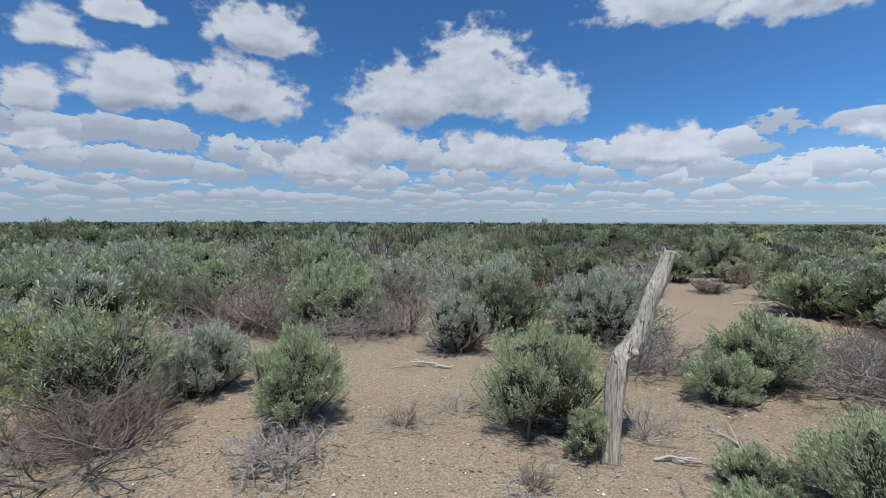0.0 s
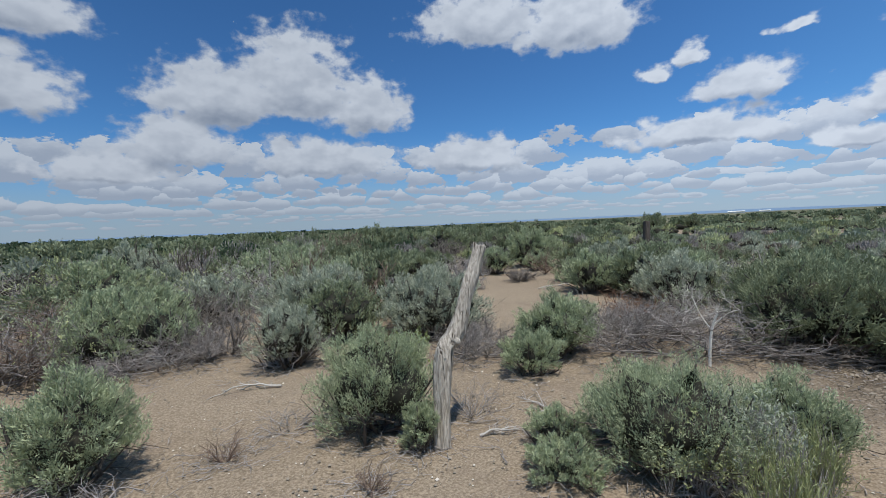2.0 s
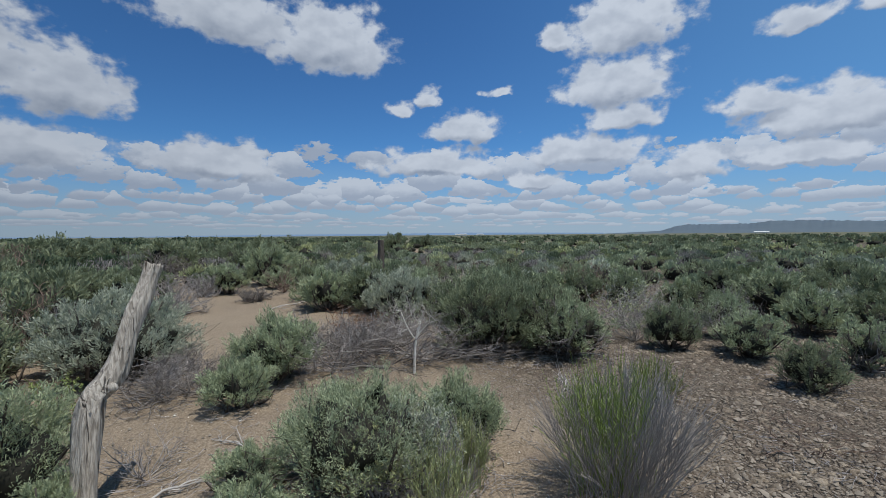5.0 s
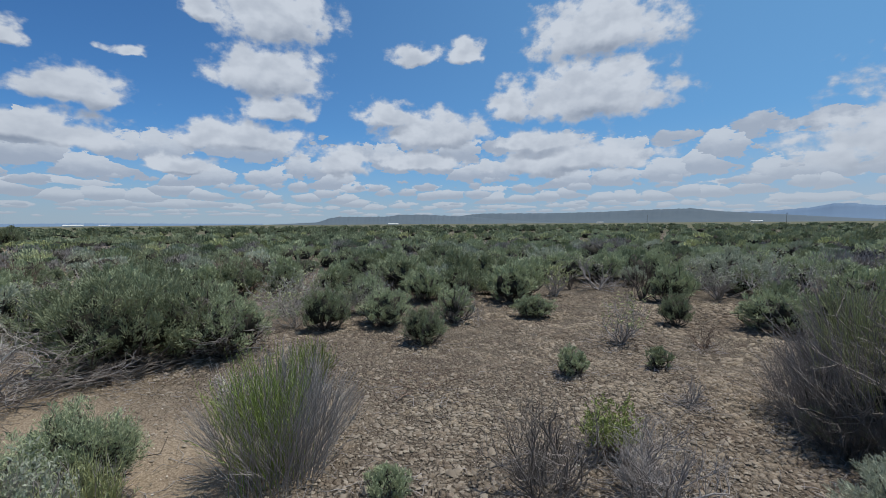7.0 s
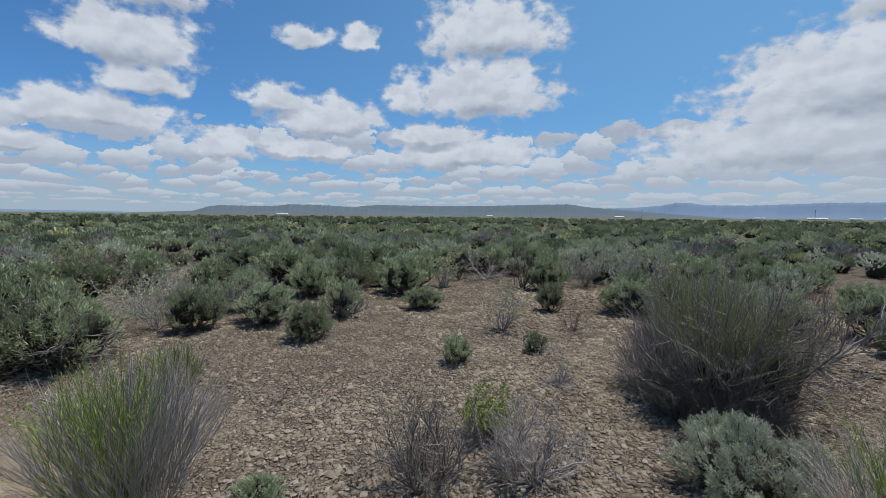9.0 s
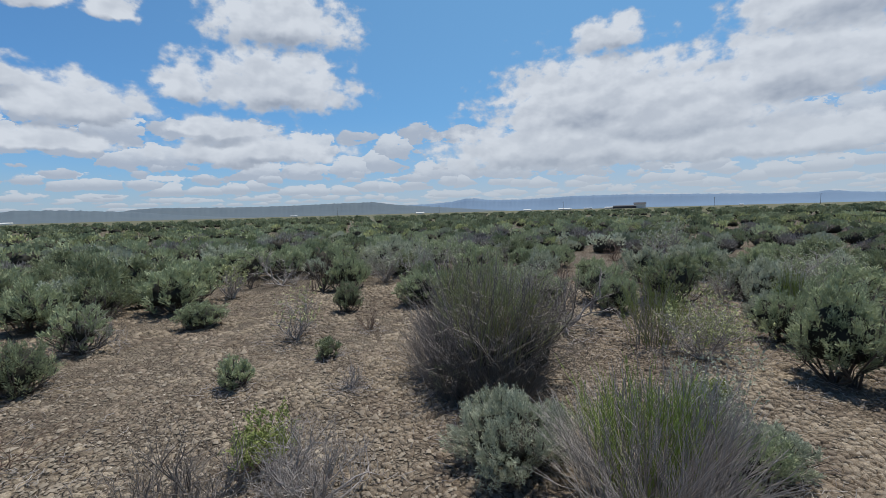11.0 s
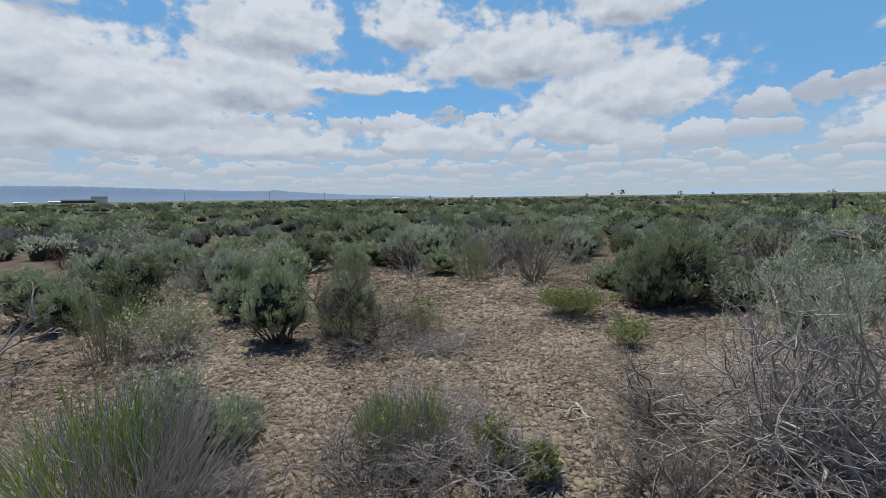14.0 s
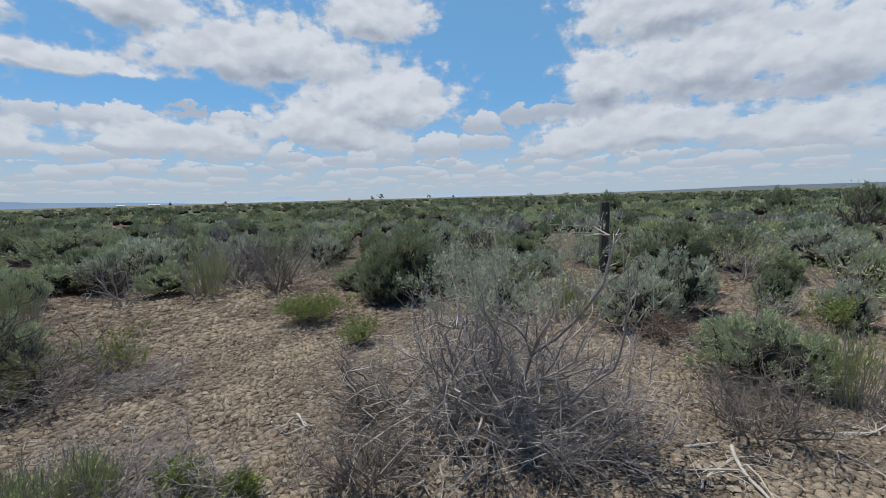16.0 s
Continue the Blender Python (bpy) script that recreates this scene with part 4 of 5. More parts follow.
old_post(9.45, 8.08, 1.55, 0.085, 0.05)


# ---- shrubs, each at its place ----
brightsage(0.74, 3.68, 1.11, 0.95)
brightsage(0.94, 3.19, 0.35, 0.42)
green(1.12, 4.02, 0.58, 0.69)
brightsage(-1.28, 3.84, 0.89, 0.83)
sage(-2.31, 4.51, 0.94, 0.69)
dead(-1.22, 3.20, 0.70, 0.31)
tuft(-0.39, 3.69, 0.34, 0.24)
tuft(0.08, 4.05, 0.63, 0.17)
tuft(0.44, 2.84, 0.25, 0.20)
tuft(1.54, 3.46, 0.51, 0.36)
brightsage(2.52, 3.93, 0.74, 0.51)
sage(3.27, 4.35, 1.05, 0.82)
mixed(0.29, 5.86, 1.04, 0.84)
sage(2.19, 8.25, 1.42, 1.25)
dead(3.00, 7.63, 1.03, 0.66)
mixed(-1.26, 6.98, 1.19, 0.95)
dead(-2.68, 7.31, 1.72, 0.92)
dead(-0.65, 6.58, 0.49, 0.49)
sage(-4.86, 8.14, 1.56, 0.71)
mixed(-2.89, 3.90, 1.17, 1.13)
dead(-2.53, 3.48, 0.97, 0.59)
sage(1.32, 13.73, 2.13, 1.41)
sage(-3.54, 13.86, 1.68, 1.20)
sage(-6.91, 15.27, 2.32, 1.12)
sage(-0.99, 11.08, 1.25, 0.84)
dead(2.80, 5.55, 0.69, 0.33)
dead(7.26, 15.83, 2.40, 1.20)
grey(-0.17, 10.83, 1.10, 0.84)
mixed(-9.20, 11.50, 2.92, 1.29)
dead(6.66, 12.09, 0.81, 0.62)
dead(6.86, 10.12, 0.82, 0.38)
dead(4.67, 4.46, 0.79, 0.51, BARK_GREY)
sage(7.86, 7.71, 1.59, 1.20)
brightsage(2.24, 2.04, 1.21, 0.80)
brightsage(2.96, 1.74, 0.76, 0.63)
brightsage(1.55, 2.31, 0.53, 0.26)
sage(7.04, 5.43, 1.70, 1.07)
sage(6.80, 7.36, 1.52, 1.00)
sage(6.56, 3.24, 1.05, 1.12)
sage(5.93, 2.23, 1.06, 1.01)
dead(4.38, 3.67, 2.12, 0.69, BARK_MID)
dead(3.90, 4.03, 1.17, 0.70, BARK_GREY)
rabbit(2.63, 1.49, 0.33, 0.51)
grey(2.39, 1.69, 0.44, 0.58)
grey(2.13, 1.80, 0.41, 0.45)
rabbit(2.22, 1.45, 0.47, 0.49)
rabbitbig(3.05, 0.63, 0.91, 0.80)
rabbit(4.80, 0.63, 0.65, 0.51)
tuft(4.35, -0.48, 0.93, 0.28)
sage(5.98, -0.73, 0.73, 0.55)
sage(7.09, -0.29, 0.96, 0.62)
mixed(7.03, -1.40, 0.78, 0.70)
sage(8.65, -2.97, 1.18, 0.84)
sage(7.36, -2.93, 0.75, 0.42)
sage(5.67, 2.90, 1.77, 1.18)
mixed(5.92, 1.80, 1.26, 0.92)
grey(8.07, 1.37, 1.34, 0.74)
mixed(8.40, 0.50, 0.62, 0.53)
grey(9.17, -4.16, 0.83, 0.65)
sage(7.62, 5.78, 1.83, 0.88)
dead(5.29, 2.71, 1.12, 0.28, BARK_MID)
sage(7.29, -2.86, 0.52, 0.41)
grey(5.41, -3.39, 0.62, 0.67)
sage(6.19, -4.83, 0.52, 0.57)
tuft(4.95, -4.25, 0.38, 0.37)
sage(4.28, -2.07, 0.34, 0.32)
sage(4.33, -3.15, 0.30, 0.25)
tuft(3.42, -2.78, 0.23, 0.26)
deadlow(2.50, -1.00, 0.62, 0.57)
deadlow(2.30, -1.61, 0.58, 0.50)
green(2.83, -1.63, 0.37, 0.31)
sage(2.70, -0.06, 0.34, 0.17)
tuft(9.27, 0.96, 1.02, 0.63)
grey(8.57, 1.48, 1.64, 0.73)
sage(9.28, -3.39, 1.28, 0.96)
sage(10.31, -2.17, 1.23, 1.07)
sage(9.29, -8.84, 1.75, 0.96)
grey(6.47, -7.15, 1.36, 1.03)
sage(7.15, 3.56, 1.87, 1.09)
mixed(6.18, 2.19, 1.26, 0.82)
bigbrush(2.51, -3.85, 1.77, 1.24)
sage(2.69, -3.42, 0.53, 0.32)
green(-3.18, 4.02, 1.3, 1.0)
green(-3.43, 3.47, 0.8, 0.9)
deadlow(-2.63, 3.21, 1.23, 0.70)
mixed(-4.40, 5.06, 1.43, 0.81)
dead(-2.80, 6.89, 1.85, 0.93)
mixed(-1.73, 6.91, 1.25, 0.89)
grey(-2.21, 6.94, 1.40, 0.78)
deadlow(-1.06, 6.68, 1.31, 0.45)
dead(-0.41, 6.81, 1.02, 0.78)
dead(-3.09, 5.83, 1.12, 0.54)
sage(-0.66, 9.34, 1.52, 0.91)
dead(2.62, 7.66, 1.13, 0.75)
deadlow(2.47, 4.93, 1.01, 0.45)
dead(4.68, 9.64, 1.33, 0.87)
dead(4.89, 3.32, 1.74, 0.64, BARK_GREY)
palesage(1.60, -2.66, 0.88, 0.50)
palesage(1.95, -3.00, 0.6, 0.33)
deadlow(0.40, -2.76, 0.73, 0.30)
deadlow(-0.50, -2.63, 0.82, 0.39)
deadlow(-1.09, -2.56, 0.76, 0.35)
dead(-2.54, -2.50, 1.10, 0.66)
deadlow(-1.09, -5.19, 1.31, 0.54)
dead(-0.92, -5.25, 1.25, 0.86, BARK_DARK)
sage(0.41, -3.29, 0.47, 0.42)
grey(1.03, -5.57, 1.01, 0.65)
deadlow(-1.68, -4.61, 0.77, 0.22)
rabbitbig(0.80, -2.80, 1.08, 0.76)
grey(0.64, -3.35, 0.47, 0.72)
palesage(0.32, -3.61, 0.50, 0.32)
rabbit(1.54, -5.73, 1.03, 0.85)
grey(1.03, -6.23, 0.83, 0.64)
sage(2.48, -7.24, 0.69, 0.65)
sage(0.62, -7.48, 0.54, 0.51)
rabbit(0.37, -7.69, 0.50, 0.87)
sage(2.25, -12.11, 1.56, 0.78)
grey(3.56, -14.08, 1.45, 1.15)
brightsage(-0.02, -5.55, 0.8, 0.98)
dead(-0.85, -5.71, 1.2, 0.89, BARK_MID)
green(-0.80, -5.17, 0.50, 0.40)
green(-1.58, -5.26, 0.69, 0.41)
green(-3.71, -5.18, 0.52, 0.32)
deadlow(-0.86, -2.94, 1.01, 0.36)
rabbit(-0.61, -2.79, 0.48, 0.47)
rabbit(-3.91, -8.33, 1.18, 0.96)
dead(-4.78, -7.47, 1.38, 1.18)
sage(-3.44, -11.39, 1.53, 0.91)
mixed(0.42, -7.38, 0.65, 0.52)
deadlow(0.33, -2.73, 0.39, 0.31)
sage(-5.67, -5.06, 1.57, 1.27)
grey(-6.35, -4.88, 1.02, 0.88)
green(-3.92, -4.99, 0.76, 0.40)
green(-3.57, -3.79, 0.42, 0.27)
green(-1.40, -2.32, 0.15, 0.17)
green(0.77, -4.30, 0.20, 0.20)
hero(-2.96, -1.68, 2.21, 1.51)
deadlow(-2.98, -1.12, 1.13, 0.49)
deadlow(-1.94, -1.96, 0.60, 0.40)
green(-1.36, -2.31, 0.16, 0.13)
green(-1.18, -2.49, 0.19, 0.25)
rabbit(-0.59, -3.00, 0.41, 0.35)
rabbit(-0.85, -2.82, 0.38, 0.43)
mixed(-4.85, -0.12, 1.25, 0.65)
deadlow(-3.82, -0.12, 0.75, 0.48)
sage(-7.76, -0.07, 0.62, 0.64)
sage(-8.40, -1.04, 0.69, 0.49)
green(-6.87, 0.53, 0.48, 0.46)
grey(-9.06, 0.87, 1.09, 0.74)
rabbit(-4.67, 0.42, 0.71, 0.68)
mixed(-6.13, -1.48, 1.30, 0.70)
rabbit(-5.96, -2.24, 0.92, 0.70)
dead(-5.69, -1.07, 0.96, 0.37)
sage(-5.08, -4.94, 0.71, 0.80)
sage(-6.84, -5.89, 1.72, 1.10)
green(-3.84, -5.06, 0.65, 0.32)
rabbit(-1.23, -7.41, 0.89, 0.91)
sage(-9.72, -1.73, 1.44, 1.04)
sage(-11.33, -0.82, 1.69, 0.89)
sage(-13.81, 0.70, 1.61, 0.74)
deadtree(-19.30, 2.15, 1.97, 1.64)
sage(2.92, -7.84, 0.96, 0.76)
sage(0.59, -8.29, 0.80, 0.78)
mixed(-0.88, -5.72, 0.94, 0.79)
mixed(-12.99, 0.75, 1.88, 0.86)
grey(-12.28, -0.46, 1.53, 0.83)
sage(-9.78, 1.20, 0.71, 0.68)
mixed(-3.52, -15.54, 3.13, 1.15)
sage(-3.59, -10.66, 1.54, 1.00)
dead(-5.01, -9.40, 1.48, 1.16)
sage(-3.12, -18.05, 2.59, 1.13)
sage(10.81, -2.97, 1.29, 0.90)
sage(12.75, -5.60, 1.55, 0.95)
sage(11.79, -0.80, 1.53, 0.91)
sage(14.26, -2.46, 1.62, 1.03)
sage(-3.89, 7.50, 1.12, 0.81)
sage(-5.63, 7.97, 1.32, 0.81)
dead(-2.81, 4.84, 0.81, 0.59)
sage(-4.24, 11.20, 1.72, 0.72)
sage(-14.32, 22.48, 3.82, 1.46)
dead(3.47, 16.91, 2.01, 1.50)
sage(9.39, 12.86, 2.22, 1.45)
sage(7.92, 8.69, 1.67, 1.11)
sage(7.25, 6.47, 1.47, 1.12)
deadlow(-3.18, 7.11, 1.32, 0.55)
deadlow(-1.54, 6.73, 1.14, 0.50)
dead(-0.94, 8.44, 1.26, 0.78)
grey(0.19, 8.12, 1.03, 0.58)
deadlow(-3.26, 4.96, 0.98, 0.50)
grey(-3.70, 9.11, 1.50, 0.69)
deadlow(4.62, 4.17, 1.38, 0.49)
rustdead(5.23, 4.93, 0.93, 0.52)
dead(4.81, 4.09, 0.92, 0.48, BARK_MID)
dead(-2.66, 8.99, 1.51, 0.67)
grey(-1.34, 10.44, 1.42, 0.84)
brightsage(1.78, 2.66, 0.55, 0.28)
brightsage(2.30, 2.31, 0.99, 0.61)
dead(4.20, 5.12, 1.00, 0.43)
dead(-1.01, 6.89, 1.07, 0.49)
dead(2.37, 4.98, 0.71, 0.40)


def white_snag():
    """A bleached forked branch that stands in the dead brush."""
    x, y = 4.20, 3.09
    limbs = [([(0, 0, -0.05), (0.01, 0.0, 0.25), (0.03, -0.02, 0.45), (0.05, -0.07, 0.60)], [0.017, 0.014, 0.011, 0.006]),
             ([(0.03, -0.02, 0.43), (0.07, -0.09, 0.53), (0.08, -0.17, 0.60), (0.10, -0.25, 0.63)], [0.009, 0.006, 0.004, 0.002]),
             ([(0.02, 0.0, 0.40), (-0.02, 0.07, 0.52), (-0.05, 0.11, 0.64), (-0.06, 0.15, 0.74)], [0.008, 0.005, 0.004, 0.002])]
    parts = [spine_mesh("limb", p, r, 20 + i, BARK_WHITE, 10, 24, 0.08) for i, (p, r) in enumerate(limbs)]
    rng = np.random.default_rng(77)
    start = np.array([p[k] for p, r in limbs for k in (2, 3, 3)])
    paths, radii = branching(start, unit(rng.normal(0, 0.5, start.shape) + [0, 0, 0.7]), np.full(len(start), 0.2), rng, 3, (4, 3), 0.25, 0.05, 0.004, 0.6)
    parts.append(mesh_from("fine_wood", *merged(*[tubes(p, r) for p, r in zip(paths, radii)]), BARK_WHITE))
    thing("snag", x, y, "bleached white forked dead branch standing in brush", "dead branch", parts, turn=0.0)


white_snag()


def stump(x, y, turn):
    limbs = [([(0, 0, -0.03), (0.05, 0.0, 0.12), (0.02, 0.03, 0.30)], [0.035, 0.03, 0.012]),
             ([(0.0, 0, 0.02), (-0.15, 0.02, 0.14), (-0.22, 0.05, 0.34)], [0.03, 0.024, 0.01]),
             ([(0.0, 0, 0.03), (0.16, -0.08, 0.06), (0.34, -0.14, 0.05)], [0.03, 0.02, 0.01])]
    thing("stump", x, y, "gnarled bleached sagebrush stump with short limbs", "stump",
          [spine_mesh("limb", p, r, 30 + i, BARK_SILVER, 10, 20, 0.08) for i, (p, r) in enumerate(limbs)], turn=turn)


stump(2.67, 7.02, 0.3)
stump(-2.85, -1.35, 2.2)


def fallen_branch(x, y, length, turn, seed):
    rng = np.random.default_rng(seed)
    paths, radii = branching(np.array([[0, 0, 0.015]]), np.array([[1.0, 0, 0.02]]), np.array([length]), rng, 3, (5, 3), 0.18, -0.02, 0.012, 0.6, 8)
    for p in paths:
        p[:, :, 2] = np.clip(p[:, :, 2], 0.012, 0.06)
    thing("fallen_branch", x, y, "dry fallen grey branch lying on the soil", "branch", (mesh_from("wood", *merged(*[tubes(p, r, 5) for p, r in zip(paths, radii)]), BARK_SILVER),), "fallen branches", turn=turn)


for i, (x, y, length, turn) in enumerate([(-3.4, -0.5, 0.9, 2.4), (-3.55, -0.25, 0.8, 0.6), (-4.0, 0.1, 0.8, 1.9), (1.40, 3.12, 0.22, 5.4), (4.3, 1.3, 0.7, 0.4),
                                          (0.12, 5.12, 0.5, 2.6), (-2.2, -3.0, 0.35, 1.0), (2.02, 2.82, 0.5, 1.2), (6.22, 8.52, 1.0, 0.3), (-3.0, -0.35, 0.6, 3.5)]):
    fallen_branch(x, y, length, turn, 200 + i)


# ---- the brush beyond ----
BARE = [(4.9, 7.8, 2.0), (4.2, 8.9, 1.9), (-0.35, 4.4, 1.8), (2.5, 3.5, 0.9), (5.5, -1.75, 1.9), (4.3, -3.1, 1.9), (7.6, -3.2, 1.3), (-2.7, -5.2, 1.9), (-2.6, -6.6, 1.5),
        (-1.85, -3.3, 1.7), (-4.2, -0.7, 1.0), (-8.5, -0.5, 0.9), (-7.6, -2.35, 1.0), (-8.6, -2.7, 0.6), (8.7, 7.4, 0.9), (12.4, 0.3, 1.2), (3.8, -12.5, 1.3), (-2.2, 20.9, 1.6), (6.5, 10.5, 1.3), (-0.2, 5.5, 1.0), (-1.5, -7.6, 0.9), (6.9, -4.6, 1.4)]


def tall_at(bearing):
    """Usual height of the brush: taller towards the first view."""
    return 0.72 + 0.55 * math.exp(-((bearing - 100) / 45) ** 2)


def scatter_mid():
    """Single shrubs, out to where they run together."""
    rng = np.random.default_rng(11)
    made, tries = 0, 0
    while made < 380 and tries < 40000:
        tries += 1
        d = 6.2 + 8.6 * rng.random() ** 0.7
        a = rng.uniform(-180, 180)
        x, y = d * math.cos(radians(a)), d * math.sin(radians(a))
        h = tall_at(a if a < 160 else a - 360) * rng.uniform(0.7, 1.25)
        w = h * rng.uniform(1.1, 1.8)
        if any(math.hypot(x - p, y - q) < r + w * 0.35 for p, q, r in BARE) or any(math.hypot(x - p, y - q) < (r + w / 2) * 0.5 for p, q, r in PLACED):
            continue
        k = rng.random()
        if k < 0.70:
            sage(x, y, w, h)
        elif k < 0.84:
            PLACED.append((x, y, w / 2))
            thing("rabbitbrush", x, y, "grey-green rabbitbrush in the open brush", "bush", GREY_LIB[made % 3], "rabbitbrush", scale=(w, w, h))
        else:
            PLACED.append((x, y, w / 2))
            thing("dead_shrub", x, y, "dead grey shrub among living sagebrush", "dead bush", DEAD_LIB[made % 3], "dead shrubs", scale=(w, w, h))
        made += 1


GREY_LIB = library(lambda i: twiggy_meshes(1.0, 1.0, 700 + i, 14, (5, 4), 0.011, 0.032, 0.8, (LEAF_BROOM, LEAF_PALE, LEAF_SAGE)[i]), 3)
DEAD_LIB = library(lambda i: bare_meshes(1.0, 1.0, 720 + i, (BARK_GREY, BARK_BROWN, BARK_DARK)[i], stems=12, kids=(4, 4), levels=3, spread=1.15, radius=0.015)[:1], 3)
scatter_mid()


def far_brush(name, inner, outer, spacing, leaves, leaf, seed, mat, label, share=1.0, thin=0.42, dark_inside=True, wide=1.0, reach=0.25):
    """Brush past counting: clumps of leaves, all in one mesh, and near-black domes for the shade inside them in
    another.
    """
    rng = np.random.default_rng(seed)
    count = int(np.pi * (outer ** 2 - inner ** 2) / spacing ** 2 * share)
    d = np.sqrt(inner ** 2 + (outer ** 2 - inner ** 2) * rng.random(count))
    a = rng.uniform(-np.pi, np.pi, count)
    x, y = d * np.cos(a), d * np.sin(a)
    ok = np.ones(count, bool)
    for p, q, r in BARE + [s for s in PLACED if math.hypot(s[0], s[1]) > inner - 2]:
        ok &= np.hypot(x - p, y - q) > r + reach
    patch = np.sin(x * 0.11 + 2 * np.sin(y * 0.05)) + np.sin(y * 0.13 + 1.3)
    ok &= rng.random(count) < 0.92 + 0.2 * patch
    x, y, a = x[ok], y[ok], np.degrees(a[ok])
    a = np.where(a > 160, a - 360, a)
    n = len(x)
    h = (0.66 + 0.50 * np.exp(-((a - 100) / 45) ** 2)) * rng.uniform(0.6, 1.3, n)
    w = h * rng.uniform(1.2, 2.0, n) * wide
    lobes = 7
    la, lr = rng.uniform(0, 6.283, (n, lobes)), np.sqrt(rng.random((n, lobes))) * 0.66
    lx, ly, lz = np.cos(la) * lr, np.sin(la) * lr, (0.72 - 0.5 * lr ** 2) * rng.uniform(0.55, 1.0, (n, lobes))
    who = np.repeat(np.arange(n), leaves)
    which = rng.integers(0, lobes, len(who))
    out = unit(rng.normal(0, 1, (len(who), 3)) + [0, 0, 0.5])
    px = x[who] + (lx[who, which] + out[:, 0] * 0.3) * w[who] / 2
    py = y[who] + (ly[who, which] + out[:, 1] * 0.3) * w[who] / 2
    pz = np.maximum((lz[who, which] + out[:, 2] * 0.24) * h[who], 0.02) + height_at(px, py)
    way = unit(out * 0.55 + [0, 0, 0.75] + rng.normal(0, 0.25, out.shape))
    s = leaf * rng.uniform(0.6, 1.3, len(who)) * np.sqrt(w[who])
    half = unit(np.cross(way, rng.normal(0, 1, out.shape))) * (s * thin * 0.5)[:, None]
    foot = np.stack([px, py, pz], 1)
    v = np.stack([foot, foot + way * s[:, None] + half, foot + way * s[:, None] - half], 1).reshape(-1, 3)
    me = mesh_from(name, v, np.arange(len(v)).reshape(-1, 3), mat)
    tone = np.where(rng.random(n) < 0.5, rng.uniform(-0.5, -0.05, n), rng.uniform(-0.1, 0.35, n))
    # the taller brush towards the first view is a darker green
    tone = tone - 0.42 * np.exp(-((a - 95) / 48) ** 2) * np.clip((np.hypot(x, y) - 10) / 7, 0, 1)
    me.attributes.new("tone", "FLOAT", "POINT").data.foreach_set("value", np.repeat(tone[who], 3).astype(np.float32))
    tagged(new(name, me), label, "brush", kind="stuff")
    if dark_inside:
        # low domes, coloured near-black as the shade within each clump
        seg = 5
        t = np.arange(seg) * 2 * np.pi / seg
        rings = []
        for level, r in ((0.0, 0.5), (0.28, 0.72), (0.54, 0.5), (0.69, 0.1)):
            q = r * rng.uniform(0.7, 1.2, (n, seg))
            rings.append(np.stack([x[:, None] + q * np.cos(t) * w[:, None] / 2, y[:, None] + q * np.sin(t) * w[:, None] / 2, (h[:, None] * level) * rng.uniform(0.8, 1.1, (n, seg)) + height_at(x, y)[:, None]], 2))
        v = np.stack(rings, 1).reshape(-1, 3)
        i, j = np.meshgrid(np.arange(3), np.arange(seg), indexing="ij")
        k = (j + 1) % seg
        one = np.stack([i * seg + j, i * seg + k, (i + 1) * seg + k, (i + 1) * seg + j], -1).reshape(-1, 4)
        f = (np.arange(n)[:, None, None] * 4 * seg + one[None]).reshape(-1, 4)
        tagged(new("inner_brush", mesh_from("inner_brush", v, f, SHADE_HEART)), "near-black domes painted as the shade inside the brush", "brush", kind="stuff")


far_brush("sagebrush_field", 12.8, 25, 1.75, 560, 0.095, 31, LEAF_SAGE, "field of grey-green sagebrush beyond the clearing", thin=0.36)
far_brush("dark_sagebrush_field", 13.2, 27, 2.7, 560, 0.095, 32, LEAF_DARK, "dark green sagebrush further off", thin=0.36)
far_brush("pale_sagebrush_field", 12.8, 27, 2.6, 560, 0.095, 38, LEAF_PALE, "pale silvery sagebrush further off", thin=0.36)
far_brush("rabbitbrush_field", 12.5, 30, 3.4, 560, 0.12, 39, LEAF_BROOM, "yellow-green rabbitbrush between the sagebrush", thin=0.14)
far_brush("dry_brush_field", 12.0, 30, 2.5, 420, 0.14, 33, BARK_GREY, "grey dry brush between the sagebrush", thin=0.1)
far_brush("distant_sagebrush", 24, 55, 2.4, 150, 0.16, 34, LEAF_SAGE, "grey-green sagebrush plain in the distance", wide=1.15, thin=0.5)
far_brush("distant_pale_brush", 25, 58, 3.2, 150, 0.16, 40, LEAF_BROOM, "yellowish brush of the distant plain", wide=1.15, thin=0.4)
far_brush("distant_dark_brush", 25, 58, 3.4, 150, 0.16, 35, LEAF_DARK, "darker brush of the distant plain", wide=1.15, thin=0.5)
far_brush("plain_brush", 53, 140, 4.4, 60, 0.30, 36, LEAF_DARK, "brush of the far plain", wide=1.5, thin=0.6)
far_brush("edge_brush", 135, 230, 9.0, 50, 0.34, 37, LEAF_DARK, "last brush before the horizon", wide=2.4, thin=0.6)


def on_horizon(bearing, distance, w, h, label, mat=None):
    x, y = distance * math.cos(radians(bearing)), distance * math.sin(radians(bearing))
    thing("tall_shrub", x, y, label, "bush", SAGE_FAR[2 + 2 * (int(bearing) % 2)], "tall shrubs", scale=(w / 1.2, w / 1.2, h / 0.9))


